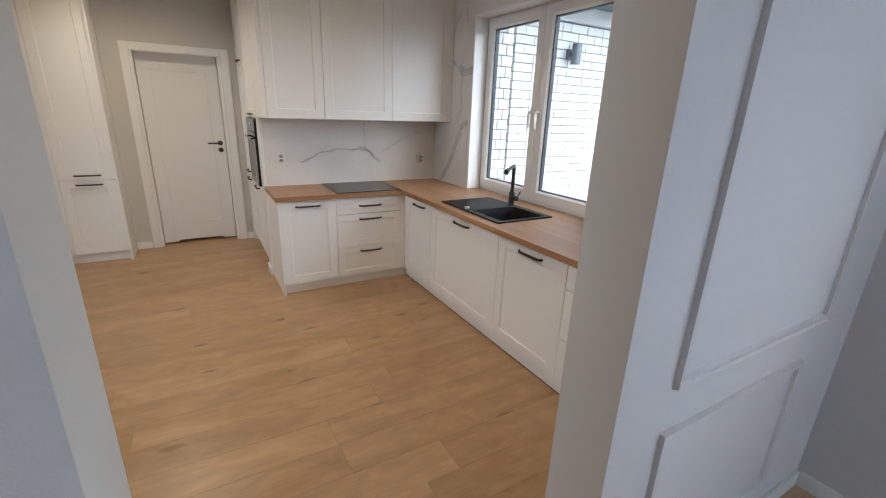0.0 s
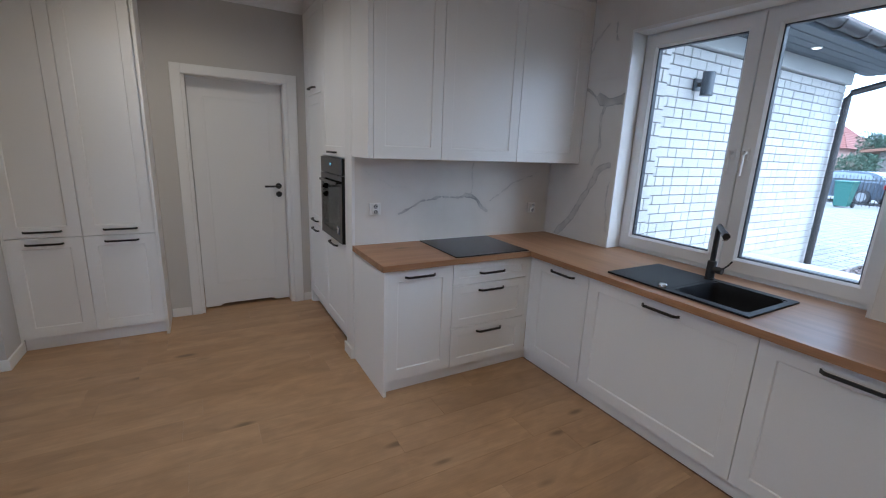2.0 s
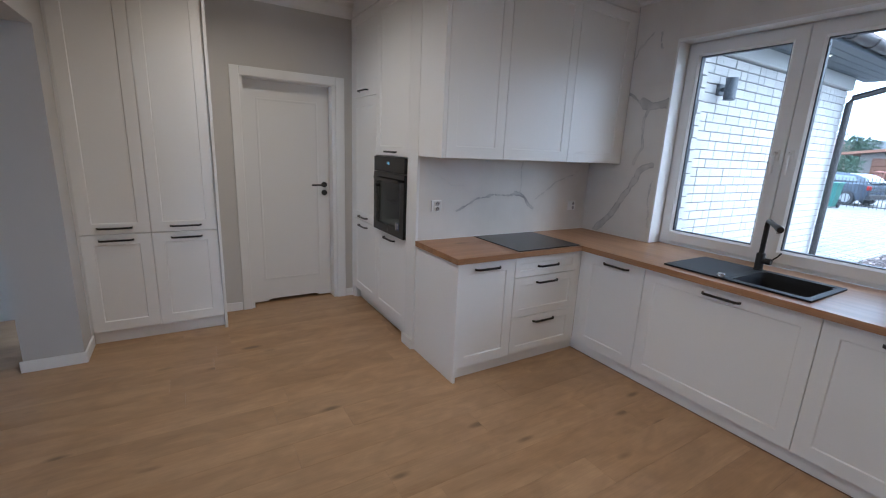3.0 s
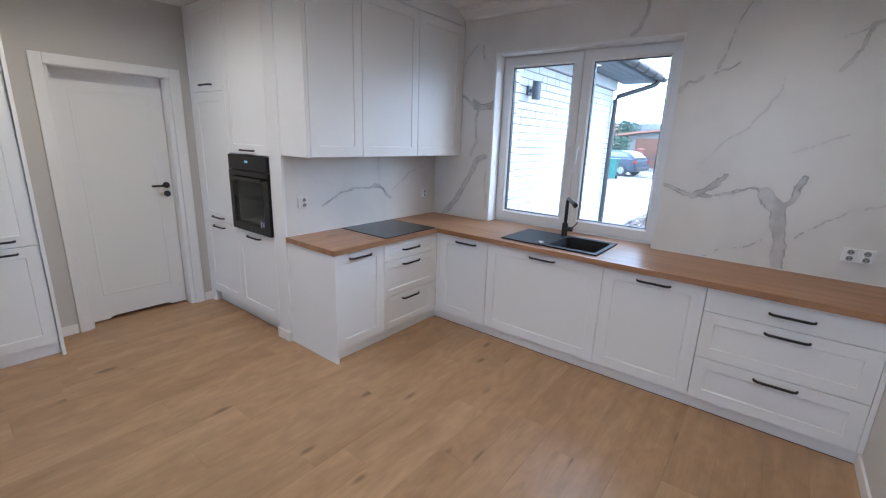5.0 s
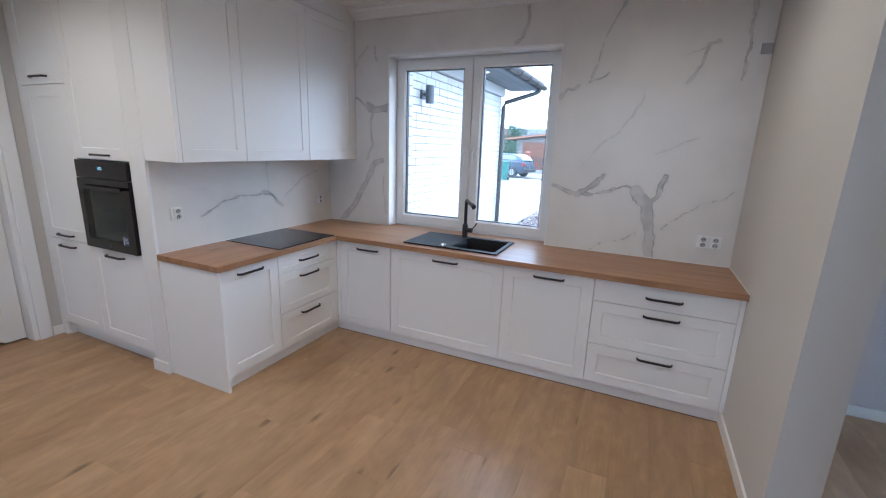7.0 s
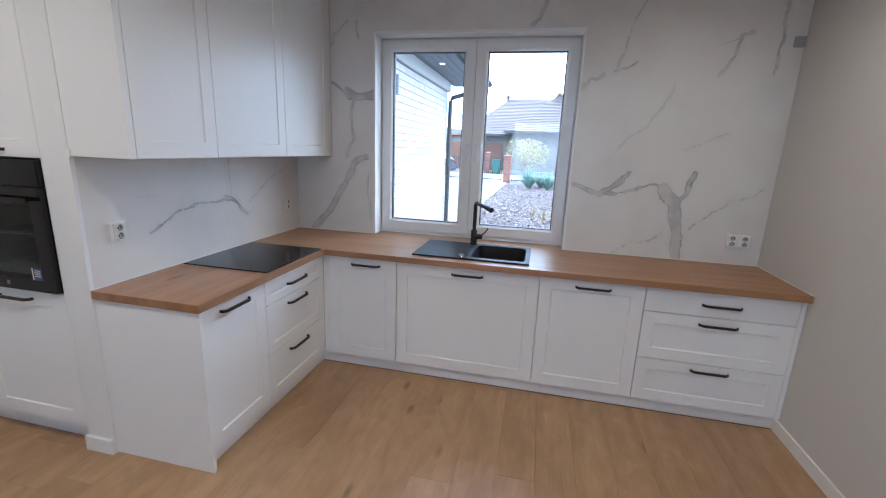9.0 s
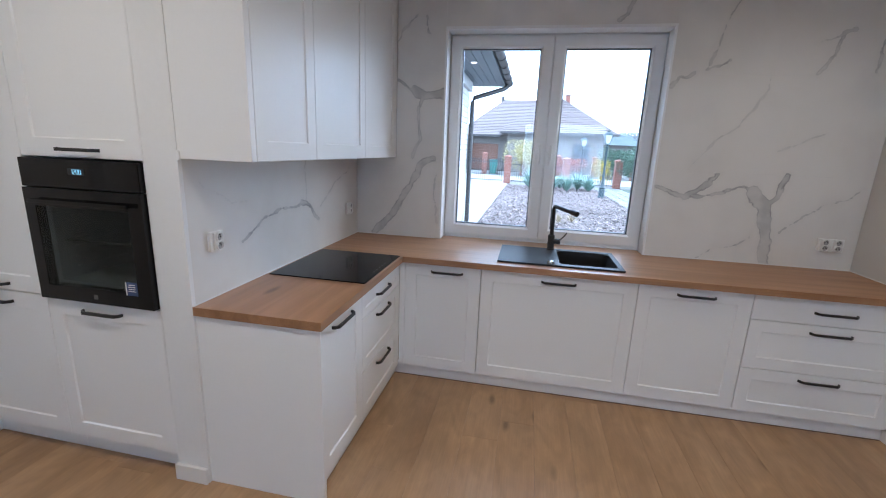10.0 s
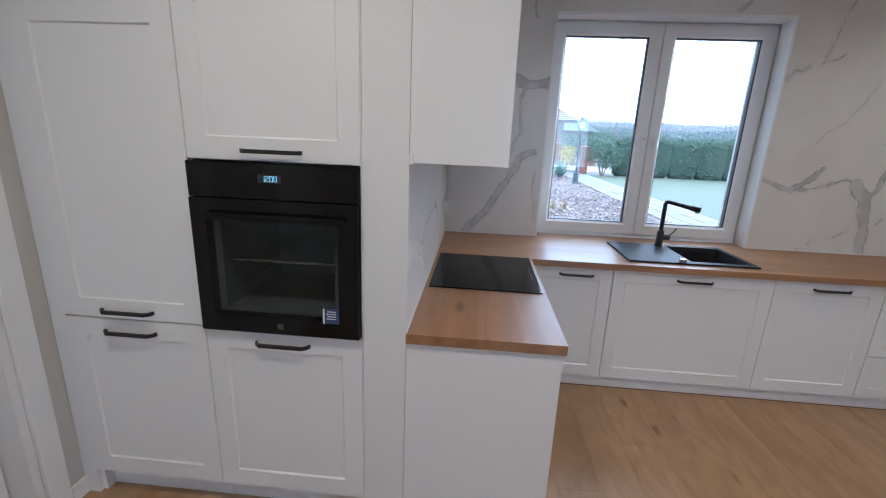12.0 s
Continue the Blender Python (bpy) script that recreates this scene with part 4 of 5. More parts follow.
BROWN_DOOR = mat("brown_garage_door", (0.16, 0.068, 0.04), 0.5, grain=0.15, stretch=(1, 1, 8))
DARK_GLASS = mat("far_window_glass", (0.05, 0.06, 0.07), 0.08)
THUJA = mat("thuja_green", (0.064, 0.112, 0.075), 0.8, grain=0.3, scale=9, vary=0.4)
THUJA_SHADE = mat("thuja_shaded_core", (0.028, 0.048, 0.032), 0.9, grain=0.3, scale=6)
STRAW = mat("straw_leaf", (0.315, 0.27, 0.128), 0.8, vary=0.35)
RUST = mat("rust_red_leaf", (0.27, 0.075, 0.045), 0.8, vary=0.35)
BLUE_LEAF = mat("blue_green_blade", (0.15, 0.25, 0.21), 0.6, vary=0.3)
DRY = mat("dry_grass", (0.338, 0.27, 0.18), 0.9, vary=0.3)
YELLOW = mat("yellow_leaf", (0.45, 0.34, 0.05), 0.8, vary=0.3)
STEM = mat("grey_bark", (0.16, 0.13, 0.11), 0.9, grain=0.4, scale=30, bump=0.6)
STONE = mat("grey_stone", (0.30, 0.30, 0.29), 0.85, grain=0.25, scale=25, bump=0.6)

ground = structure("ground", box(2.62, 900, -600, 600, GZ - 0.3, GZ - 0.02), SOIL, "open ground reaching the horizon")
structure("lawn", box(2.62, 22.4, -30, -1.62, GZ - 0.02, GZ + 0.004), GRASS, "short green lawn beside the path", "lawn")
structure("lawn_kerb", box(2.62, 22.3, -1.62, -1.56, GZ - 0.02, GZ + 0.03, 0.006), STONE, "low concrete kerb along the lawn", "kerb")
structure("pavement_path", box(2.62, 22.4, -1.56, -0.30, GZ - 0.02, GZ + 0.008), PATH_M, "pale paved garden path", "path")
structure("road", box(24.6, 30.6, -90, 90, GZ - 0.02, GZ + 0.006), COBBLE, "pale paved street beyond the fence")
structure("pavement_drive", box(2.62, 24.6, 4.04, 30, GZ - 0.02, GZ + 0.004), COBBLE, "pale paved driveway")
structure("bed_kerb", box(7.3, 21.6, 3.98, 4.04, GZ - 0.02, GZ + 0.03, 0.006), STONE, "low concrete kerb along the bark bed", "kerb")
rng = random.Random(11)


def sett_field(name, x0, x1, y0, y1, sx, sy, z, material, parent, skip=()):
    """Paving stones laid in staggered rows, joined into one part."""
    verts, faces = [], []
    r = random.Random(3)
    j, y = 0, y0
    while y < y1 - 0.01:
        x = x0 + (0.5 * sx if j % 2 else 0)
        while x < x1 - 0.05:
            dz = r.uniform(-0.003, 0.003)
            k = len(verts)
            g2 = 0.008
            for zz, gg in ((z - 0.01, g2), (z + 0.012 + dz, g2 + 0.006)):
                verts += [(x + gg, y + gg, zz), (x + sx - gg, y + gg, zz), (x + sx - gg, y + sy - gg, zz), (x + gg, y + sy - gg, zz)]
            faces += [(k + 4, k + 5, k + 6, k + 7)] + [(k + a, k + (a + 1) % 4, k + 4 + (a + 1) % 4, k + 4 + a) for a in range(4)]
            x += sx
        y += sy
        j += 1
    me = bpy.data.meshes.new(name)
    me.from_pydata(verts, [], faces)
    me.materials.append(material)
    ob = new(name, me)
    ob.parent = parent
    ob["kind"] = "stuff"
    return ob


SETT = mat("sett_stone", (0.27, 0.263, 0.25), 0.8, grain=0.25, scale=30, bump=0.5, vary=0.14)
sett_field("setts", 7.4, 21.5, 4.06, 8.5, 0.2, 0.2, GZ + 0.004, SETT, bpy.data.objects["pavement_drive"])
sett_field("slabs", 5.0, 22.3, -1.55, -0.32, 0.4, 0.41, GZ + 0.008, mat("path_slab_stone", (0.15, 0.147, 0.14), 0.85, grain=0.25, scale=30, bump=0.5, vary=0.12), bpy.data.objects["pavement_path"])

# bark bed
bed = bmesh.new()
NX, NY = 60, 18
vs = [[bed.verts.new((2.62 + (21.4 - 2.62) * i / NX, -0.30 + 4.28 * j / NY, GZ + (0.03 + 0.05 * noise.noise(Vector((i * 0.7, j * 0.7, 2))) if 0 < j < NY else -0.02))) for j in range(NY + 1)] for i in range(NX + 1)]
for i in range(NX):
    for j in range(NY):
        bed.faces.new([vs[i][j], vs[i + 1][j], vs[i + 1][j + 1], vs[i][j + 1]])
structure("bark_bed", bed, BARK_BED, "planting bed mulched with brown bark", "bed")
verts, faces = [], []
for k in range(16000):
    x = 4.0 + 17.0 * rng.random() ** 1.5
    y = -0.27 + 4.2 * rng.random()
    l, w = rng.uniform(0.018, 0.05), rng.uniform(0.009, 0.02)
    m = pose(x, y, GZ + 0.035 + rng.uniform(0, 0.045), rng.uniform(-28, 28), rng.uniform(-28, 28), rng.uniform(0, 360))
    n = len(verts)
    verts += [m @ Vector(p) for p in ((-l, -w, 0), (l * 0.9, -w * 0.7, 0.006), (l, w * 0.8, 0), (-l * 0.8, w, 0.006))]
    faces.append((n, n + 1, n + 2, n + 3))
me = bpy.data.meshes.new("bark_mulch")
me.from_pydata(verts, [], faces)
me.materials.append(BARK)
tagged(new("bark_mulch", me), "loose brown and grey bark chips", "mulch", "", "stuff")

# ---- the house's brick wing ----
WX0, WX1, WY = 3.10, 7.20, 4.05
wing = structure("wall_wing", box(WX0 + 0.012, WX1 - 0.012, WY + 0.012, 9.0, GZ, 2.70), MORTAR, "white brick wing of the house with dark joints", "wall")
structure("trim_wing_band", box(WX0 - 0.03, WX1 + 0.03, WY - 0.05, 9.0, 2.53, 2.70, 0.01), BAND, "pale rendered band under the eaves", "band")
BP, BH = 0.26, 0.092
bb = box(0, BP - 0.006, 0, 0.03, 0, BH - 0.0085, 0.003)
brick_me = finish("brick", bb, BRICK)
hb2 = finish("brick", box(0, 0.03, 0, BP - 0.006, 0, BH - 0.0085, 0.003), BRICK)
header_me = finish("brick", box(0, BP / 2 - 0.006, 0, 0.03, 0, BH - 0.0085, 0.003), BRICK)
bond = random.Random(21)
restb = bmesh.new()
z, j = GZ + 0.006, 0
while z < 2.52:
    x = WX0 - (BP / 2 if j % 2 else 0)
    while x < WX1 - 0.03:
        long = bond.random() < 0.66
        run = BP if long else BP / 2
        x0, x1 = max(x, WX0), min(x + run - 0.006, WX1)
        if x0 == x and x1 == x + run - 0.006 and 3.0 < x < 6.2 and z > 0.45:
            o = new("brick", brick_me if long else header_me)
            o.parent, o.location = wing, (x, WY + rng.uniform(-0.002, 0.002), z)
        elif x1 - x0 > 0.02:
            add_box(restb, x0, x1, WY, WY + 0.03, z, z + BH - 0.0085)
        x += run
    y = WY + 0.032 + (BP / 2 if j % 2 else 0) - BP
    while y < 5.2:
        if y > WY:
            o = new("brick", hb2)
            o.parent, o.location = wing, (WX0, y, z)
        y += BP
    z += BH
    j += 1
reveal = structure("trim_brick_reveal", box(2.435, 2.632, 3.4935, 3.5045, 0.832, 2.309), MORTAR, "white brick reveal outside the kitchen window", "reveal")
whole = finish("brick", box(0, 0.118, 0, 0.012, 0, BH - 0.0085, 0.002), BRICK)
half = finish("brick", box(0, 0.066, 0, 0.012, 0, BH - 0.0085, 0.002), BRICK)
for k in range(16):
    for me, x in ((whole, 2.438), (half, 2.564)) if k % 2 else ((half, 2.438), (whole, 2.512)):
        o = new("brick", me)
        o.parent, o.location = reveal, (x, 3.4855, 0.834 + BH * k)
o = new("brick_rest", finish("brick_rest", restb, BRICK))
o.parent = wing
o["kind"] = "stuff"
eaves = empty("eaves", 5.2, 3.75, 2.66, "dark grey boarded eaves of the brick wing", "eaves")
for k in range(5):
    y0 = 3.47 + 0.118 * k
    part("soffit_board", box(WX0 - 0.5, 7.72, y0, y0 + 0.112, 2.695, 2.712, 0.003), SOFFIT, eaves)
part("fascia", box(WX0 - 0.5, 7.74, 3.44, 3.468, 2.68, 2.82, 0.003), SOFFIT, eaves)
gt = bmesh.new()
rg = []
for x in (WX0 - 0.5, 7.80):
    rg.append([gt.verts.new((x, 3.375 + r * math.cos(a), 2.765 + r * math.sin(a))) for r, a in [(0.065, math.pi + math.pi * k / 8) for k in range(9)] + [(0.058, 2 * math.pi - math.pi * k / 8) for k in range(9)]])
for k in range(18):
    gt.faces.new([rg[0][k], rg[0][(k + 1) % 18], rg[1][(k + 1) % 18], rg[1][k]])
gt.faces.new(rg[0])
gt.faces.new(rg[1])
gut = part("gutter", gt, GUTTER, eaves, "half-round dark brown gutter", True)
for k in range(9):
    x = 3.1 + 0.55 * k
    part("bracket", sweep(bmesh.new(), [(x, 3.375 + 0.071 * math.cos(a), 2.765 + 0.071 * math.sin(a)) for a in [math.pi + math.pi * q / 8 for q in range(9)]], 0.009, 6), GUTTER, gut)
rf = bmesh.new()
for k in range(14):
    y0, zz = 3.36 + 0.30 * k, 2.83 + 0.16 * k
    pr = [(y0, zz), (y0 + 0.33, zz + 0.17), (y0 + 0.33, zz + 0.145), (y0, zz - 0.03)]
    a = [rf.verts.new((WX0 - 0.6, y, z)) for y, z in pr]
    b = [rf.verts.new((7.78, y, z)) for y, z in pr]
    for q in range(4):
        rf.faces.new([a[q], a[(q + 1) % 4], b[(q + 1) % 4], b[q]])
    rf.faces.new(a)
    rf.faces.new(b)
part("roof_courses", rf, ROOF, eaves, "brown tile courses above the gutter")
sp = empty("soffit_light", 5.4, 3.75, 2.69, "small round white light in the eaves", "light")
part("bezel", lathe(bmesh.new(), 5.4, 3.75, ((0.05, 2.6945), (0.05, 2.688), (0.04, 2.686)), 16), PVC, sp)
part("lens", lathe(bmesh.new(), 5.4, 3.75, ((0.037, 2.686), (0.034, 2.683)), 16), glow("soffit_led", (1, 0.98, 0.95), 3.0), sp, "lit lens")
dp = empty("downpipe", 7.12, 3.97, GZ, "dark brown downpipe at the wing's corner", "downpipe")
part("pipe", sweep(bmesh.new(), [(7.12, 3.98, GZ), (7.12, 3.98, 2.36), (7.13, 3.96, 2.42), (7.42, 3.45, 2.62), (7.45, 3.40, 2.66), (7.45, 3.38, 2.72)], 0.042, 12), GUTTER, dp, smooth=True)
for z in (0.6, 1.9):
    part("pipe_clip", sweep(bmesh.new(), [(7.12, 3.98, z), (7.12, 3.98, z + 0.03)], 0.047, 12), GUTTER, dp)
structure("low_wall", box(5.35, 5.60, 2.75, WY - 0.002, GZ - 0.02, 0.345, 0.004), BAND, "low pale concrete wall beside the brick wing", "wall")
structure("low_wall_cap", box(5.33, 5.62, 2.73, WY - 0.002, 0.3455, 0.388, 0.006), BAND, "pale flat coping of the low wall", "coping")
wl = empty("wall_lamp", 3.88, 4.05, 2.10, "grey cylindrical wall lamp on the white brick", "lamp")
GREY_LAMP = mat("anthracite_metal", (0.10, 0.115, 0.13), 0.45, 0.3, grain=0.1)
part("backplate", box(3.83, 3.93, 4.018, 4.049, 2.14, 2.25, 0.004), GREY_LAMP, wl)
part("arm", box(3.86, 3.90, 3.985, 4.018, 2.175, 2.215, 0.004), GREY_LAMP, wl)
part("cylinder", lathe(bmesh.new(), 3.88, 3.935, ((0.048, 2.09), (0.054, 2.09), (0.054, 2.30), (0.048, 2.30)), 20), GREY_LAMP, wl, smooth=True)


# ---- garden lamps ----
def garden_lamp(x, y):
    """A cast lamp post with a four-sided lantern."""
    lp = empty("garden_lamp", x, y, GZ, "blue-green cast iron lamp post with a lantern", "street lamp", "garden lamps")
    part("post", lathe(bmesh.new(), x, y, [(r, GZ + h) for r, h in ((0.135, 0), (0.135, 0.06), (0.11, 0.09), (0.115, 0.34), (0.095, 0.38), (0.125, 0.42), (0.085, 0.47), (0.055, 0.55), (0.06, 0.60), (0.048, 0.65), (0.04, 1.95), (0.06, 1.98), (0.04, 2.01), (0.055, 2.06), (0.03, 2.10))], 14), LAMP_GREEN, lp, smooth=True)
    z0 = GZ + 2.10
    cage = bmesh.new()
    gl = bmesh.new()
    lo, hi, h = 0.075, 0.145, 0.33
    for sx, sy in ((1, 1), (1, -1), (-1, -1), (-1, 1)):
        sweep(cage, [(x + sx * lo, y + sy * lo, z0), (x + sx * hi, y + sy * hi, z0 + h)], 0.012, 6)
    add_box(cage, x - lo - 0.01, x + lo + 0.01, y - lo - 0.01, y + lo + 0.01, z0 - 0.015, z0 + 0.01)
    part("cage", cage, LAMP_GREEN, lp)
    for (ax, ay), (bx, by) in (((1, 1), (1, -1)), ((1, -1), (-1, -1)), ((-1, -1), (-1, 1)), ((-1, 1), (1, 1))):
        g3 = bmesh.new()
        g3.faces.new([g3.verts.new(p) for p in ((x + ax * lo, y + ay * lo, z0 + 0.012), (x + bx * lo, y + by * lo, z0 + 0.012), (x + bx * hi * 0.98, y + by * hi * 0.98, z0 + h), (x + ax * hi * 0.98, y + ay * hi * 0.98, z0 + h))])
        part("lantern_pane", g3, LANTERN, lp, "milky lantern glass")
    cap = bmesh.new()
    rings = []
    for r, z in ((hi + 0.035, z0 + h - 0.01), (hi + 0.035, z0 + h + 0.015), (0.10, z0 + h + 0.09), (0.05, z0 + h + 0.11), (0.055, z0 + h + 0.15), (0.012, z0 + h + 0.18), (0.012, z0 + h + 0.23)):
        rings.append([cap.verts.new((x + sx * r, y + sy * r, z)) for sx, sy in ((1, 1), (-1, 1), (-1, -1), (1, -1))])
    for a, b in zip(rings, rings[1:]):
        for k in range(4):
            cap.faces.new([a[k], a[(k + 1) % 4], b[(k + 1) % 4], b[k]])
    cap.faces.new(rings[0])
    cap.faces.new(rings[-1])
    part("cap", cap, LAMP_GREEN, lp)


LANTERN = mat("milky_lantern_glass", (0.465, 0.495, 0.495), 0.25, grain=0.02)
for x, y in ((10.3, -0.12), (16.9, 0.02), (23.6, 0.15)):
    garden_lamp(x, y)


# ---- plants ----
def leaf_mass(name, spots, count, size, material, parent, seed, flat=0.6, label=""):
    """Many small leaves on the shells of uneven clumps. spots: centre and radii of each clump."""
    r = random.Random(seed)
    weight = [s[3] * s[4] + s[4] * s[5] + s[3] * s[5] for s in spots]
    verts, faces = [], []
    base = root_of(parent).location
    for s in r.choices(spots, weight, k=count):
        d = Vector((r.gauss(0, 1), r.gauss(0, 1), r.gauss(0, 1))).normalized()
        f = r.uniform(0.72, 1.06)
        c0 = Vector((s[0] + d.x * s[3] * f, s[1] + d.y * s[4] * f, max(GZ + 0.02, s[2] + d.z * s[5] * f))) - base
        l = size * r.uniform(0.6, 1.4)
        a = (d + Vector((r.gauss(0, 0.6), r.gauss(0, 0.6), r.gauss(0, 0.6)))).normalized()
        b = a.cross(Vector((r.gauss(0, 1), r.gauss(0, 1), r.gauss(0, 1)))).normalized()
        n = len(verts)
        verts += [c0 - b * l * flat * 0.5, c0 + a * l * 0.5, c0 + b * l * flat * 0.5, c0 + a * l]
        faces.append((n, n + 1, n + 3))
        faces.append((n + 1, n + 2, n + 3))
    me = bpy.data.meshes.new(name)
    me.from_pydata(verts, [], faces)
    me.materials.append(material)
    ob = new(name, me)
    ob.parent = parent
    return tagged(ob, label)


def hedge(y0, y1, x, h, seed):
    """One clipped thuja of the hedge row."""
    r = random.Random(seed)
    yc = (y0 + y1) / 2
    hd = empty("hedge", x, yc, GZ, "clipped dense green thuja hedge", "hedge", "thuja hedge")
    spots = []
    for k in range(26):
        spots.append((x + r.uniform(-0.25, 0.3), r.uniform(y0 + 0.25, y1 - 0.25), GZ + r.uniform(0.12, h - 0.32), 0.36, 0.36, 0.36))
    for k in range(10):
        spots.append((x + r.uniform(-0.25, 0.25), r.uniform(y0 + 0.2, y1 - 0.2), GZ + h - 0.28, 0.34, 0.34, 0.26))
    # solid core in a darkened copy of the leaf green paints inner shade
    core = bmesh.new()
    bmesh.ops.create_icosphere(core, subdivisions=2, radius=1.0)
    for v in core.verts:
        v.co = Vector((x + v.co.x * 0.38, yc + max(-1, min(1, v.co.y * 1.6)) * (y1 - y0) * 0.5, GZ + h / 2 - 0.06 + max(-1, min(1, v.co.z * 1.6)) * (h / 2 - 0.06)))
    part("inner_growth", core, THUJA_SHADE, hd)
    leaf_mass("foliage", spots, 4200, 0.12, THUJA, hd, seed)


for k in range(9):
    hedge(-3.2 - 1.35 * (k + 1), -3.2 - 1.35 * k + 0.1, 22.6 - 0.02 * k, 2.02 + 0.06 * math.sin(k * 2.1), 40 + k)


def shrub(name, x, y, r, h, material, n, size, label, seed, category="shrub", trunks=4):
    s = empty(name, x, y, GZ, label, category)
    rr = random.Random(seed)
    for k in range(trunks):
        a = 2 * math.pi * k / trunks + rr.random()
        tip = Vector((x + 0.6 * r * math.cos(a), y + 0.6 * r * math.sin(a), GZ + h * 0.75))
        part("stem", sweep(bmesh.new(), [(x + 0.06 * math.cos(a), y + 0.06 * math.sin(a), GZ), Vector((x, y, GZ)).lerp(tip, 0.5) + Vector((rr.uniform(-0.05, 0.05), rr.uniform(-0.05, 0.05), 0)), tip], [0.035 * h / 2, 0.022 * h / 2, 0.008], 6), STEM, s)
    spots = [(x + rr.uniform(-0.6, 0.6) * r, y + rr.uniform(-0.6, 0.6) * r, GZ + h * rr.uniform(0.35, 0.82), r * 0.42, r * 0.42, h * 0.2) for k in range(14)]
    leaf_mass("crown", spots, n, size, material, s, seed)


shrub("clipped_shrub", 22.0, -2.4, 0.95, 2.1, THUJA, 5200, 0.11, "rounded green conifer with bare lower stems", 61, trunks=5)
shrub("weeping_shrub", 29.8, 3.2, 1.6, 2.6, STRAW, 3200, 0.16, "straw-yellow weeping shrub behind the fence", 62)
shrub("red_shrub", 30.4, 0.1, 1.2, 1.3, RUST, 2200, 0.14, "rust-red autumn shrub beyond the street", 63)
shrub("yellow_shrub", 24.4, -1.0, 0.5, 1.5, YELLOW, 700, 0.12, "small yellow autumn shrub by the fence", 64)
shrub("dark_conifer", 31.0, -2.7, 1.1, 2.2, THUJA, 2600, 0.16, "dark green conifer behind the brick pillar", 68)
shrub("dark_conifer", 31.8, -4.2, 1.5, 2.4, THUJA, 3000, 0.18, "dark green conifer by the neighbour's house", 65)
shrub("tall_conifer", 44.5, 14.2, 1.3, 4.2, THUJA, 3600, 0.24, "tall green conifer beyond the garage", 66)
shrub("roadside_bush", 33.4, 11.9, 1.2, 2.3, THUJA, 2400, 0.18, "green bush beside the parked car", 67)


def blades(name, x, y, n, length, width, material, label, seed, category, spread=0.9):
    """A tuft of pointed leaves from one crown."""
    r = random.Random(seed)
    verts, faces = [], []
    for k in range(n):
        a, t = r.uniform(0, 2 * math.pi), r.uniform(0.15, spread)
        l = length * r.uniform(0.7, 1.1)
        d = Vector((math.cos(a) * math.sin(t), math.sin(a) * math.sin(t), math.cos(t)))
        side = Vector((-math.sin(a), math.cos(a), 0)) * width
        m0 = d * l * 0.55
        tip = d * l - Vector((0, 0, l * 0.25 * t))
        q = len(verts)
        verts += [-side * 0.7, side * 0.7, m0 + side, m0 - side, tip]
        faces += [(q, q + 1, q + 2, q + 3), (q + 3, q + 2, q + 4)]
    me = bpy.data.meshes.new(name)
    me.from_pydata(verts, [], faces)
    me.materials.append(material)
    ob = new(name, me)
    ob.location = (x, y, GZ + 0.02)
    return tagged(ob, label, category, name + "s")


for k, (x, y, s) in enumerate(((19.2, 2.75, 1.15), (18.8, 1.9, 0.95), (19.9, 2.2, 0.9), (20.2, 0.6, 1.0), (19.4, 0.2, 0.85), (20.4, 1.4, 0.8), (18.9, 1.2, 0.8))):
    blades("yucca", x, y, 110, s, 0.024, BLUE_LEAF, "spiky blue-green yucca in the bark bed", 80 + k, "plant")
for k, (x, y) in enumerate(((9.6, 2.1), (9.9, 1.75), (10.3, 2.35))):
    blades("dry_grass_tuft", x, y, 60, 0.38, 0.006, DRY, "tuft of dry straw-coloured grass in the bed", 95 + k, "plant", 1.3)
st = bmesh.new()
bmesh.ops.create_icosphere(st, subdivisions=2, radius=1.0)
for v in st.verts:
    v.co = Vector((8.1 + v.co.x * 0.16, 1.95 + v.co.y * 0.24, GZ + 0.06 + v.co.z * 0.045 + 0.01 * noise.noise(v.co * 3)))
thing("flat_stone", st, STONE, "flat grey stone lying in the bark", "stone", smooth=True)


# ---- fences ----
def fence(name, x, y0, y1, h, label, pitch=0.115):
    f = empty(name, x, (y0 + y1) / 2, GZ, label, "fence")
    for z in (0.12, h - 0.16):
        part("rail", box(x - 0.015, x + 0.015, y0, y1, GZ + z, GZ + z + 0.035), FENCE, f)
    proto = finish("picket", box(-0.009, 0.009, -0.009, 0.009, 0.04, h), FENCE)
    k, y = 0, y0 + 0.05
    while y < y1:
        o = new("picket", proto)
        o.parent, o.location = f, (x - f.location.x, y - f.location.y, 0.03 * (k % 2))
        y += pitch
        k += 1
    return f


def pillar(x, y, h, w=0.36):
    p = empty("brick_pillar", x, y, GZ, "red brick fence pillar with a pale cap", "pillar", "fence pillars")
    rows = int(h / 0.08)
    for k in range(rows):
        part("brick_course", box(x - w / 2, x + w / 2, y - w / 2, y + w / 2, GZ + 0.08 * k, GZ + 0.08 * k + 0.071, 0.004), RED_BRICK, p)
    part("mortar_core", box(x - w / 2 + 0.01, x + w / 2 - 0.01, y - w / 2 + 0.01, y + w / 2 - 0.01, GZ, GZ + rows * 0.08), STONE, p)
    cp = bmesh.new()
    rg2 = [[cp.verts.new((x + sx * r, y + sy * r, GZ + rows * 0.08 + z)) for sx, sy in ((1, 1), (-1, 1), (-1, -1), (1, -1))] for r, z in ((w / 2 + 0.04, 0), (w / 2 + 0.04, 0.05), (0.03, 0.13))]
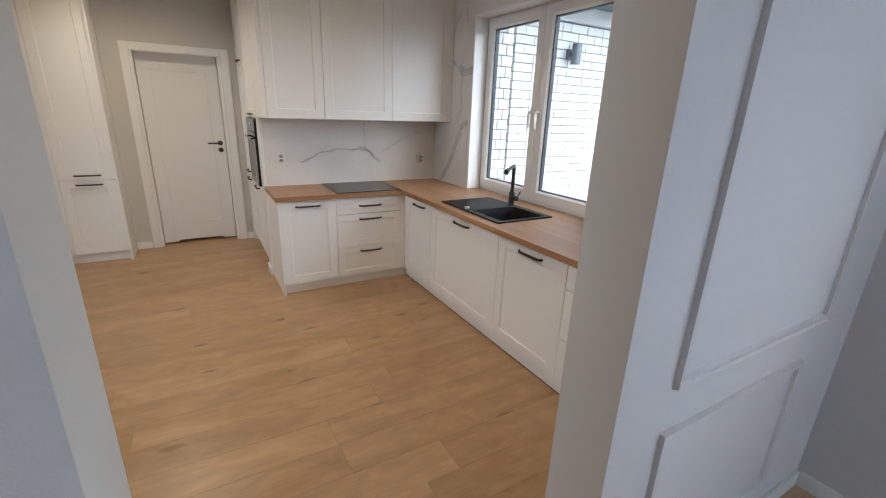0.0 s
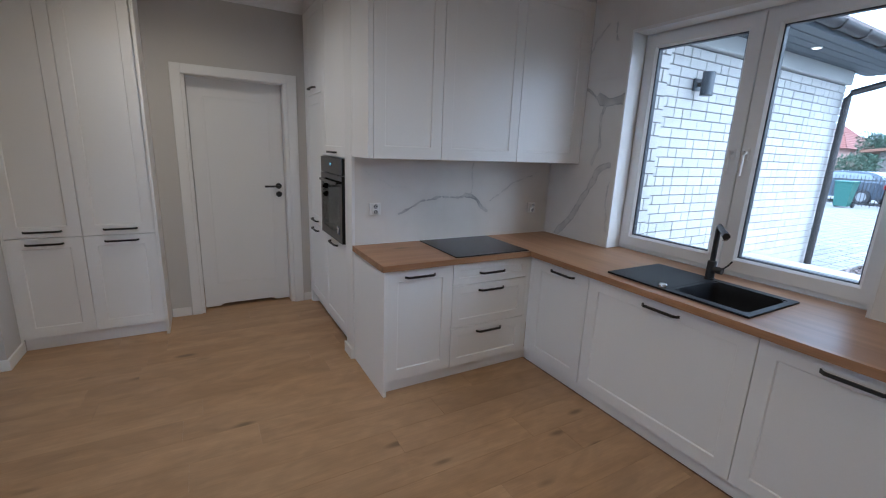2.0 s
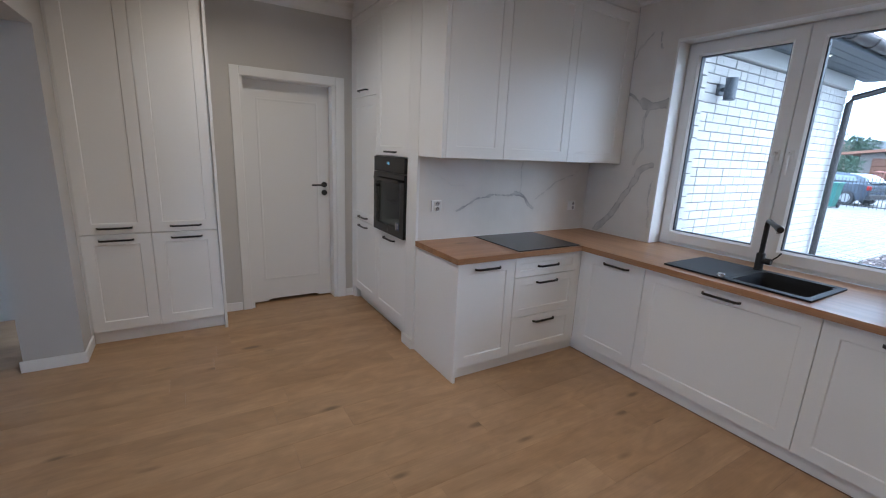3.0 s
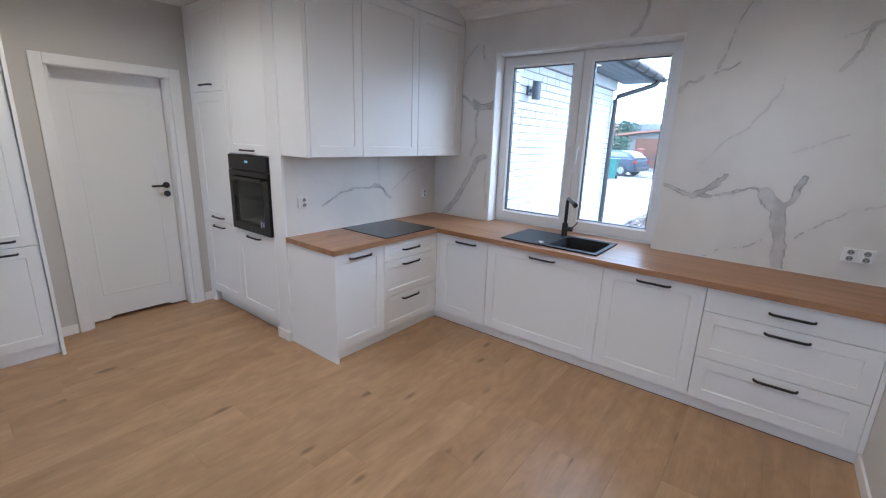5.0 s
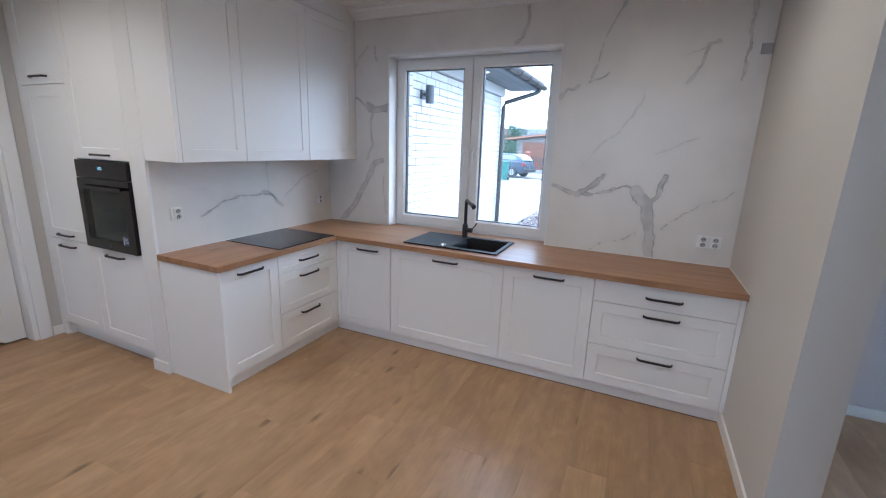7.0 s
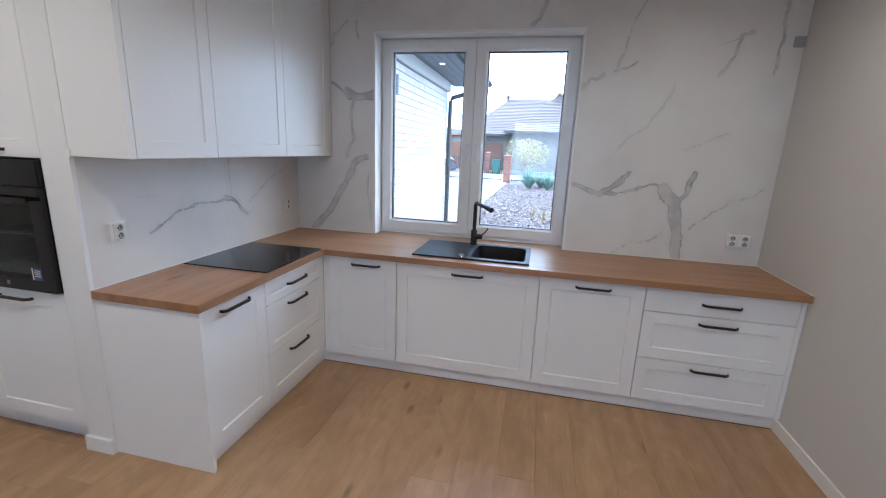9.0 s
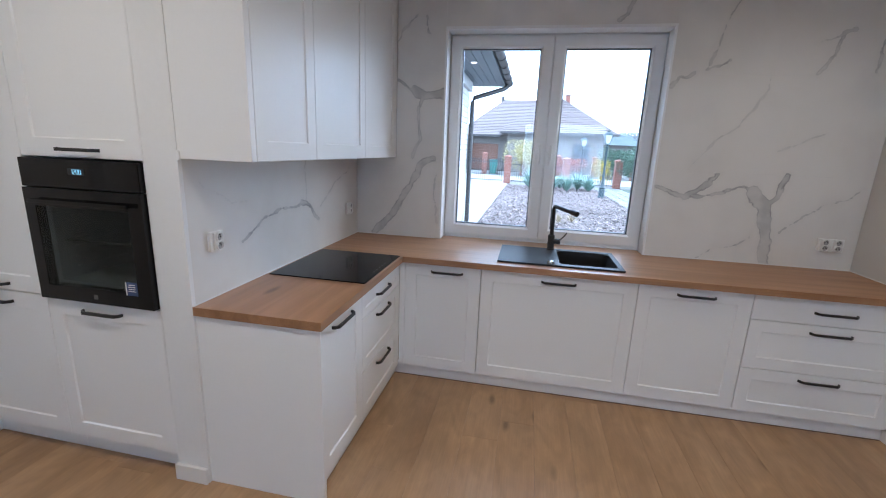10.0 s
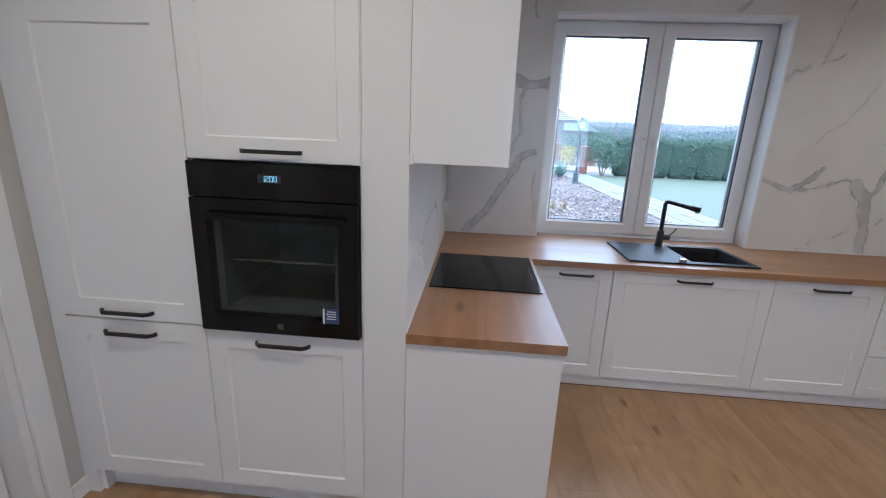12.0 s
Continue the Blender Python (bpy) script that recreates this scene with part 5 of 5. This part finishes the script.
    for a, b in zip(rg2, rg2[1:]):
        for k in range(4):
            cp.faces.new([a[k], a[(k + 1) % 4], b[(k + 1) % 4], b[k]])
    cp.faces.new(rg2[0])
    cp.faces.new(rg2[-1])
    part("cap", cp, RED_BRICK, p)


for y in (4.05, 1.0, -1.6, 9.7):
    pillar(22.75, y, 1.36)
fence("metal_gate", 22.75, 4.3, 9.5, 1.25, "black metal driveway gate between brick pillars")
fence("metal_fence", 22.75, 1.2, 3.85, 1.15, "black metal picket fence along the bark bed")
fence("metal_fence", 22.75, -1.4, 0.8, 1.15, "black metal picket gate at the end of the path")
for y in (9.4, 6.2, 3.4, 0.9, -1.6, -4.2):
    pillar(31.4, y, 1.5)
for a, b in ((6.4, 9.2), (3.6, 6.0), (1.1, 3.2), (-1.4, 0.7), (-4.0, -1.8)):
    fence("neighbour_fence", 31.4, a, b, 1.2, "black picket fence of the house across the street", 0.14)
structure("neighbour_fence_base", box(31.3, 31.5, -12, 16, GZ, GZ + 0.22), STONE, "low concrete base of the neighbour's fence", "kerb")


def bin_(x, y):
    b = empty("wheelie_bin", x, y, GZ, "green plastic wheelie bin", "bin", "wheelie bins")
    G = mat("green_bin_plastic", (0.025, 0.13, 0.11), 0.5, grain=0.1)
    bm = bmesh.new()
    lo = [bm.verts.new((x + sx * 0.22, y + sy * 0.2, GZ + 0.06)) for sx, sy in ((1, 1), (-1, 1), (-1, -1), (1, -1))]
    hi = [bm.verts.new((x + sx * 0.30, y + sy * 0.28, GZ + 0.98)) for sx, sy in ((1, 1), (-1, 1), (-1, -1), (1, -1))]
    for k in range(4):
        bm.faces.new([lo[k], lo[(k + 1) % 4], hi[(k + 1) % 4], hi[k]])
    bm.faces.new(lo)
    bm.faces.new(hi)
    part("body", bm, G, b)
    part("lid", box(x - 0.33, x + 0.33, y - 0.31, y + 0.31, GZ + 0.985, GZ + 1.05, 0.02, 2), G, b)
    for s in (-1, 1):
        part("wheel", sweep(bmesh.new(), [(x + 0.2, y + s * 0.24, GZ + 0.1), (x + 0.2, y + s * 0.30, GZ + 0.1)], 0.1, 14), FENCE, b)


bin_(22.0, 8.42)
bin_(31.0, 5.5)


# ---- parked car ----
def car(x, y, rz):
    c = empty("parked_car", x, y, GZ, "dark blue-grey hatchback parked in the street", "car")
    P = mat("dark_car_paint", (0.07, 0.095, 0.125), 0.25, 0.3, coat=0.6)
    m = pose(x, y, GZ, 0, 0, rz)

    def put(name, bm, material, parent, label="", smooth=False):
        bmesh.ops.transform(bm, matrix=m, verts=bm.verts)
        return part(name, bm, material, parent, label, smooth)

    def shell(side, w):
        bm = bmesh.new()
        a = [bm.verts.new((px, -w * q, pz)) for px, pz, q in side]
        b = [bm.verts.new((px, w * q, pz)) for px, pz, q in side]
        n = len(side)
        for k in range(n):
            bm.faces.new([a[k], a[(k + 1) % n], b[(k + 1) % n], b[k]])
        bm.faces.new(a)
        bm.faces.new(b)
        return bm

    # the glass colour is raised to paint in the reflected sky
    CAR_SKY_GLASS = mat("car_sky_glass", (0.20, 0.24, 0.26), 0.1)
    body = shell(((-2.05, 0.32, 0.95), (-2.1, 0.6, 1), (-2.02, 0.95, 0.97), (-1.75, 1.0, 0.95), (0.75, 0.98, 0.96), (1.75, 0.80, 0.94), (2.08, 0.62, 0.9), (2.1, 0.34, 0.88), (1.8, 0.24, 0.92), (-1.8, 0.24, 0.95)), 0.88)
    bmesh.ops.bevel(body, geom=body.edges[:], offset=0.05, segments=2, affect="EDGES")
    put("body", body, P, c, smooth=True)
    cabin = shell(((-1.98, 0.97, 0.92), (-1.72, 1.24, 0.80), (-1.45, 1.37, 0.74), (-0.9, 1.42, 0.72), (-0.1, 1.42, 0.72), (0.3, 1.34, 0.75), (1.05, 0.97, 0.9)), 0.86)
    bmesh.ops.bevel(cabin, geom=cabin.edges[:], offset=0.03, segments=2, affect="EDGES")
    cb = put("cabin", cabin, P, c, smooth=True)
    rear = bmesh.new()
    rear.faces.new([rear.verts.new(p) for p in ((-1.97, -0.62, 1.02), (-1.97, 0.62, 1.02), (-1.66, 0.55, 1.30), (-1.66, -0.55, 1.30))])
    put("rear_window", rear, CAR_SKY_GLASS, cb, "rear window with the sky's reflection put into its pale colour")
    put("bumper", box(-2.16, -1.9, -0.80, 0.80, 0.34, 0.52, 0.04, 2), FENCE, c, "black plastic bumper")
    for s in (-1, 1):
        gl = bmesh.new()
        gl.faces.new([gl.verts.new((px, s * (0.80 - 0.11 * (pz - 1.0) / 0.4 + 0.002), pz)) for px, pz in ((-1.62, 1.06), (-1.36, 1.30), (-0.15, 1.35), (0.2, 1.29), (0.75, 1.04))])
        put("side_window", gl, CAR_SKY_GLASS, cb, "side windows with the sky's reflection put into their pale colour")
        put("mirror", box(0.62, 0.76, s * 0.90 - 0.09, s * 0.90 + 0.09, 0.98, 1.10, 0.02), P, cb)
        put("tail_light", box(-2.10, -1.98, s * 0.80 - 0.06, s * 0.80 + 0.06, 0.72, 0.90, 0.01), mat("tail_red", (0.35, 0.02, 0.02), 0.2), c, "red tail light")
        put("headlight", box(1.86, 2.04, s * 0.66 - 0.12, s * 0.66 + 0.12, 0.60, 0.74, 0.02), LANTERN, c, "clear headlight")
        for px in (-1.3, 1.3):
            w = put("wheel", sweep(bmesh.new(), [(px, s * 0.70, 0.32), (px, s * 0.89, 0.32)], 0.32, 22), FENCE, c, "black tyre", True)
            put("rim", sweep(bmesh.new(), [(px, s * 0.86, 0.32), (px, s * 0.9, 0.32)], 0.20, 12), mat("alloy_rim", (0.30, 0.31, 0.32), 0.4, 0.2), w, "grey alloy rim")


car(25.9, 9.8, 78)


# ---- the house across the street ----
hs = empty("neighbour_house", 40, 2, GZ, "beige bungalow with brown hipped tile roof across the street", "house")


def hwin(x, y, z, w, h):
    f = part("window", box(x - 0.06, x - 0.01, y - w / 2 - 0.07, y + w / 2 + 0.07, z - 0.07, z + h + 0.07), GUTTER, hs, "dark framed window")
    part("pane", box(x - 0.075, x - 0.062, y - w / 2, y + w / 2, z, z + h), DARK_GLASS, f, "dark window pane")


part("wall", box(37.2, 46, -3.0, 5.0, GZ, 3.2), HOUSE, hs)
part("wall", box(38.6, 47, 5.0, 9.0, GZ, 2.95), HOUSE, hs)
def lean_prism(x0, x1, outline):
    """A block whose end, seen along x, has the given (y, z) outline."""
    bm = bmesh.new()
    a, b = ([bm.verts.new((x, y, z)) for y, z in outline] for x in (x0, x1))
    for k in range(len(outline)):
        m = (k + 1) % len(outline)
        bm.faces.new([a[k], a[m], b[m], b[k]])
    bm.faces.new(a)
    bm.faces.new(b)
    return bm


part("wall", lean_prism(36.2, 38.55, ((11.67, GZ), (8.6, GZ), (8.6, 2.78), (11.67, 2.40))), HOUSE, hs)
part("garage_roof", lean_prism(35.7, 42.4, ((12.5, 2.31), (8.4, 2.815), (8.4, 2.97), (12.5, 2.47))), mat("orange_tile_edge", (0.27, 0.13, 0.085), 0.7, grain=0.15), hs, "low sloping roof with an orange tile edge")
for y in (2.6, -1.2):
    hwin(37.2, y, 0.9, 1.2, 1.4)
for x, y, w in ((38.6, 7.0, 2.4), (36.2, 9.95, 2.2)):
    g4 = part("garage_door", box(x - 0.08, x, y - w / 2, y + w / 2, GZ, 2.15), BROWN_DOOR, hs, "brown panelled garage door")
    for k in range(5):
        part("panel", box(x - 0.11, x - 0.08, y - w / 2 + 0.03, y + w / 2 - 0.03, GZ + 0.03 + 0.45 * k, GZ + 0.45 * k + 0.44, 0.008), BROWN_DOOR, g4)


def hip_roof(x0, x1, y0, y1, ze, ridge, courses):
    """A hipped roof of stepped tile courses. ridge: (x0, y0, x1, y1, z)."""
    bm = bmesh.new()
    ra, rb_, rz = Vector((ridge[0], ridge[1], ridge[4])), Vector((ridge[2], ridge[3], ridge[4])), ridge[4]
    eave = [Vector((x0, y0, ze)), Vector((x0, y1, ze)), Vector((x1, y1, ze)), Vector((x1, y0, ze))]
    top = [ra, rb_, rb_, ra]
    for k in range(4):
        e0, e1, t0, t1 = eave[k], eave[(k + 1) % 4], top[k], top[(k + 1) % 4]
        nrm = (e1 - e0).cross(t0 - e0 if (t0 - e0).length > 0.01 else t1 - e0).normalized()
        if nrm.z < 0:
            nrm = -nrm
        for c2 in range(courses):
            a, b = c2 / courses, min(1.0, (c2 + 1.15) / courses)
            p = [e0.lerp(t0, a) + nrm * 0.06, e1.lerp(t1, a) + nrm * 0.06, e1.lerp(t1, b) + nrm * 0.01, e0.lerp(t0, b) + nrm * 0.01]
            q = [p[0] - nrm * 0.06, p[1] - nrm * 0.06]
            v = [bm.verts.new(i) for i in p]
            w = [bm.verts.new(i) for i in q]
            bm.faces.new(v)
            bm.faces.new([w[0], w[1], v[1], v[0]])
    return bm


r1 = part("roof", hip_roof(36.2, 47, -3.9, 5.6, 3.15, (41.2, 1.3, 43.5, 1.3, 6.85), 24), ROOF, hs, "brown hipped tile roof")
r2 = part("roof", hip_roof(37.6, 48, 0.6, 9.6, 2.9, (42.8, 2.0, 42.8, 5.7, 6.4), 24), ROOF, hs, "brown hipped tile roof")
chimney = part("chimney", box(42.4, 42.8, -0.33, 0.13, 5.6, 6.85), RED_BRICK, r1, "red brick chimney with a pale cap")
part("chimney", box(42.65, 42.95, 5.8, 6.1, 6.1, 6.72, 0.01), GUTTER, r2, "small dark vent chimney")
part("chimney_cap", box(42.35, 42.85, -0.38, 0.18, 6.851, 6.95), STONE, chimney)
part("eave_board", box(36.15, 36.25, -3.95, 5.6, 3.0, 3.16), GUTTER, hs)
part("eave_board", box(37.55, 37.65, 5.6, 9.6, 2.75, 2.91), GUTTER, hs)
rh = empty("far_house", 75, 28, GZ, "far pink house with a red roof", "house")
part("wall", box(70, 80, 25, 31, GZ, 3.6), mat("pink_render", (0.5, 0.32, 0.28), 0.9), rh)
part("roof", hip_roof(69, 81, 24, 32, 3.5, (75, 27, 75, 29, 6.8), 14), mat("red_tile", (0.26, 0.09, 0.07), 0.7, grain=0.1), rh)

gh = empty("far_house", 62, -7.5, GZ, "far low house with a grey-green roof", "house")
part("wall", box(58, 66, -10.4, -4.6, GZ, 2.85), HOUSE, gh)
part("roof", hip_roof(57, 67, -11.2, -4, 2.8, (62, -9.6, 62, -6, 4.3), 12), mat("grey_green_tile", (0.09, 0.115, 0.115), 0.7, grain=0.1), gh)

# distant woods: rows of bare and green tree crowns
def woods(name, x, y0, y1, h, n, size, material, label, seed):
    r = random.Random(seed)
    verts, faces = [], []
    for k in range(n):
        y = r.uniform(y0, y1)
        top = h * (0.84 + 0.10 * noise.noise(Vector((y * 0.06, seed, 0))) + 0.12 * noise.noise(Vector((y * 0.4, seed, 3))))
        z = GZ + top * r.random() ** 0.8
        xx = x + r.uniform(0, 14)
        l = size * r.uniform(0.6, 1.4)
        a = Vector((r.gauss(0, 0.25), r.gauss(0, 0.7), 1)).normalized() * l
        b = Vector((r.gauss(0, 0.4), 1, r.gauss(0, 0.3))).normalized() * l * 0.6
        p = Vector((xx, y, z))
        q = len(verts)
        verts += [p - b, p + a, p + b, p - a]
        faces.append((q, q + 1, q + 2, q + 3))
    me = bpy.data.meshes.new(name)
    me.from_pydata(verts, [], faces)
    me.materials.append(material)
    tagged(new(name, me), label, "woods", "", "stuff")


# haze is mixed into the pale greys of woods, pines and backdrop
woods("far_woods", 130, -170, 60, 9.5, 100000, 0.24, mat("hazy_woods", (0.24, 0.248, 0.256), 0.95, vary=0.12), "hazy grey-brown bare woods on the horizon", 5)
woods("far_pines", 105, -140, -20, 6.0, 60000, 0.22, mat("hazy_pines", (0.136, 0.168, 0.16), 0.95, vary=0.2), "green pines before the horizon, haze mixed into their colour", 6)
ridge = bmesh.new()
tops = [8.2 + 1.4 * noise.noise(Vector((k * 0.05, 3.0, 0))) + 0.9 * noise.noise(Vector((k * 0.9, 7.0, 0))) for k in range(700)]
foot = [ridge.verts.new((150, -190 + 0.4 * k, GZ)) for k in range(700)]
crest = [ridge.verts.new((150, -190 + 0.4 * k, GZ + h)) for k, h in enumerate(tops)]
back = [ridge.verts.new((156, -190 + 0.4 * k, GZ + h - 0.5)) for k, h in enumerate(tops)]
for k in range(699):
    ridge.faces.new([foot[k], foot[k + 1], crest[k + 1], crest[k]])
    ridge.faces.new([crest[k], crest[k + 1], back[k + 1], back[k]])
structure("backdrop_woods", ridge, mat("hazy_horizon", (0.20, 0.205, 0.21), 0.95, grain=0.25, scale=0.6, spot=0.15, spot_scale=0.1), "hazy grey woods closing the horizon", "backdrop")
birch = empty("bare_birch", 58, -13.5, GZ, "thin bare birch tree beyond the hedge", "tree")
part("trunk", sweep(bmesh.new(), [(58, -13.5, GZ), (58.1, -13.4, 4), (58.05, -13.3, 8.4)], [0.13, 0.08, 0.02], 7), STEM, birch)
rt = random.Random(8)
for k in range(16):
    z = 2.5 + 0.35 * k
    a = rt.uniform(0, 6.28)
    l = 1.5 - 0.06 * k
    part("branch", sweep(bmesh.new(), [(58.05, -13.4, z), (58.05 + 0.5 * l * math.cos(a), -13.4 + 0.5 * l * math.sin(a), z + 0.5 * l), (58.05 + 0.7 * l * math.cos(a), -13.4 + 0.75 * l * math.sin(a), z + 1.2 * l)], [0.03, 0.018, 0.006], 5), STEM, birch)
# ---- marble tiles: veins follow a few broken lines in the wall's own plane ----
def vein_at(p, lines):
    """Depth inside the nearest wobbling vein (in units of 3 cm, negative outside it) and that vein's strength."""
    qx = p[0] + 0.024 * noise.noise(Vector((p[0] * 8, p[1] * 8, 1.7))) + 0.007 * noise.noise(Vector((p[0] * 26, p[1] * 26, 4.1)))
    qy = p[1] + 0.024 * noise.noise(Vector((p[0] * 8, p[1] * 8, 8.3))) + 0.007 * noise.noise(Vector((p[0] * 26, p[1] * 26, 9.9)))
    best, power = -1.2, 0.0
    for width, strength, pts in lines:
        w = width * (0.75 + 0.9 * abs(noise.noise(Vector((qx * 7, qy * 7, width * 99)))))
        for (ax, ay), (bx, by) in zip(pts, pts[1:]):
            dx, dy = bx - ax, by - ay
            t = max(0.0, min(1.0, ((qx - ax) * dx + (qy - ay) * dy) / (dx * dx + dy * dy)))
            d = math.hypot(qx - ax - t * dx, qy - ay - t * dy)
            if (w - d) / 0.03 > best:
                best, power = (w - d) / 0.03, strength
    return best, min(1.0, 1.1 * power)


WALL_VEINS = [
    (0.016, 0.75, [(2.02, 1.32), (1.89, 1.26), (1.84, 1.25), (1.75, 1.27)]),
    (0.009, 0.7, [(1.75, 1.27), (1.62, 1.31), (1.52, 1.34), (1.44, 1.31)]),
    (0.022, 0.75, [(1.84, 1.25), (1.74, 1.33), (1.67, 1.42)]),
    (0.036, 0.75, [(1.46, 1.32), (1.36, 1.23), (1.32, 1.02), (1.29, 0.83)]),
    (0.020, 0.8, [(1.35, 1.22), (1.30, 1.28), (1.28, 1.37), (1.26, 1.43)]),
    (0.007, 0.6, [(1.65, 2.57), (1.71, 2.46), (1.76, 2.32), (1.81, 2.15), (1.84, 2.04)]),
    (0.006, 0.6, [(1.84, 2.04), (1.77, 2.07), (1.70, 2.12)]),
    (0.016, 0.5, [(2.32, 2.59), (2.31, 2.46), (2.34, 2.37), (2.39, 2.33)]),
    (0.010, 0.6, [(0.92, 2.50), (0.91, 2.35), (0.92, 2.25), (0.93, 2.04)]),
    (0.014, 0.45, [(1.07, 2.27), (1.13, 2.25), (1.16, 2.13), (1.22, 2.04)]),
    (0.005, 0.35, [(1.14, 2.24), (1.27, 2.21)]),
]
MORE_VEINS = [
    (0.014, 0.5, [(1.91, 2.03), (1.98, 2.01), (2.02, 1.94)]),
    (0.006, 0.25, [(1.47, 2.02), (1.47, 1.94), (1.59, 1.72), (1.70, 1.64), (1.85, 1.45)]),
    (0.006, 0.5, [(0.84, 1.35), (0.93, 1.28), (1.03, 1.24), (1.13, 1.15), (1.25, 1.06)]),
    (0.006, 0.55, [(1.72, 0.85), (1.60, 0.92), (1.47, 0.95), (1.40, 0.99), (1.40, 1.05)]),
    (0.007, 0.25, [(1.12, 1.69), (1.22, 1.62), (1.35, 1.57)]),
    (0.012, 0.75, [(3.85, 1.96), (3.74, 1.90), (3.66, 1.88)]),
    (0.038, 0.75, [(3.70, 1.90), (3.62, 1.875), (3.52, 1.88)]),
    (0.016, 0.5, [(3.66, 1.86), (3.69, 1.75), (3.67, 1.56), (3.72, 1.43)]),
    (0.024, 0.75, [(3.57, 1.43), (3.66, 1.37), (3.76, 1.19), (3.87, 1.02), (4.03, 0.84)]),
    (0.008, 0.5, [(3.85, 2.23), (3.81, 2.31), (3.72, 2.39)]),
    (0.009, 0.5, [(3.65, 2.38), (3.62, 2.29)]),
    (0.009, 0.35, [(3.54, 1.31), (3.56, 1.17), (3.53, 0.96)]),
]
HOB_VEINS = [
    (0.008, 0.7, [(0.84, 1.05), (1.01, 1.12), (1.21, 1.16), (1.44, 1.16)]),
    (0.014, 0.75, [(1.40, 1.165), (1.50, 1.13), (1.59, 1.05)]),
    (0.006, 0.35, [(1.44, 1.16), (1.46, 1.40)]),
    (0.006, 0.4, [(1.62, 1.12), (1.85, 1.25), (2.08, 1.34)]),
    (0.008, 0.12, [(0.62, 1.33), (0.80, 1.24), (0.90, 1.22)]),
]


def tile(parent, face, u0, u1, v0, v1, lines, step=0.0075):
    """One large tile as a fine sheet with thick edges, carrying its veins."""
    nu, nv = max(2, round((u1 - u0) / step)), max(2, round((v1 - v0) / step))
    verts, vals, power, faces = [], [], [], []
    for j in range(nv + 1):
        for i in range(nu + 1):
            u, v = u0 + (u1 - u0) * i / nu, v0 + (v1 - v0) * j / nv
            verts.append(face.at(u, v, 0.0))
            g0, p0 = vein_at((-u if abs(face.u.y) > 0.5 else u, v), lines)
            vals.append(g0)
            power.append(p0)
    for j in range(nv):
        for i in range(nu):
            k = j * (nu + 1) + i
            faces.append((k, k + 1, k + nu + 2, k + nu + 1))
    n = len(verts)
    for u, v in ((u0, v0), (u1, v0), (u1, v1), (u0, v1)):
        verts.append(face.at(u, v, -0.010))
        vals.append(-1.2)
        power.append(0.0)
    rim = ((0, nu, n, n + 1), (nu, n - 1, n + 1, n + 2), (n - 1, n - 1 - nu, n + 2, n + 3), (n - 1 - nu, 0, n + 3, n))
    faces += [(a, b, d, c) for a, b, c, d in rim]
    me = bpy.data.meshes.new("tile")
    me.from_pydata(verts, [], faces)
    for key, data in (("vein_depth", vals), ("vein_power", power)):
        me.attributes.new(key, "FLOAT", "POINT").data.foreach_set("value", data)
    me.materials.append(MARBLE)
    ob = new("tile", me)
    ob.parent = parent
    return ob


east = bpy.data.objects["wall_east"]
south = bpy.data.objects["wall_hob"]
g = 0.0003
ZT = (0.841, 1.425, 2.025, 2.622)
for v0, v1 in zip(ZT, ZT[1:]):
    for y0, y1 in ((0.797, 2.043), (2.043, 2.775), (2.775, 3.507), (3.507, YH)):
        a, b = v0, v1
        if 2.0 < y0 < 3.4:
            a = max(a, 2.318)
        if y0 > 3.4 and v0 > 1.4:
            y1 = 3.853
        if b - a > 0.02:
            tile(east, FWW, -y1 + g, -y0 - g, a + g, b - g, WALL_VEINS + MORE_VEINS)
for x0, x1 in ((0.5315, 1.415), (1.415, XW - 0.001)):
    tile(south, FHW, x0 + g, x1 - g, 0.841, 1.4285, HOB_VEINS)

# ---- floorboards ----
floor = structure("floor", box(-7.0, 2.3, -3.8, 6.4, -0.016, -0.0125), SEAM, "oak laminate floor laid in long boards", "floor")
BOARD_L, BOARD_W = 1.285, 0.192


def board_mesh(length, width):
    bm = box(0, length, 0, width, -0.012, 0.0)
    top = [e for e in bm.edges if all(abs(v.co.z) < 1e-6 for v in e.verts)]
    bmesh.ops.bevel(bm, geom=top, offset=0.0004, segments=1, affect="EDGES")
    return finish("floor_plank", bm, FLOOR_OAK)


board = board_mesh(BOARD_L - 0.0006, BOARD_W - 0.0006)
rest = []
rng = random.Random(5)
row = 0
y = -3.8
while y < 6.3:
    x = -7.0 - rng.random() * BOARD_L
    while x < 2.2:
        near = -2.2 < x + BOARD_L and -0.9 < y + BOARD_W and y < 5.5
        if near:
            short = x + BOARD_L > 2.30
            p = new("floor_plank", board_mesh(2.30 - x, BOARD_W - 0.0006) if short else board)
            p.parent = floor
            p.location = (x, y, 0)
        else:
            rest.append((x, y))
        x += BOARD_L
    y += BOARD_W
rb = bmesh.new()
for x, y in rest:
    add_box(rb, max(x, -7.0), min(x + BOARD_L - 0.001, 2.30), y, y + BOARD_W - 0.001, -0.012, 0.0)
far = new("floor_rest", finish("floor_rest", rb, FLOOR_OAK))
far.parent = floor
far["kind"] = "stuff"
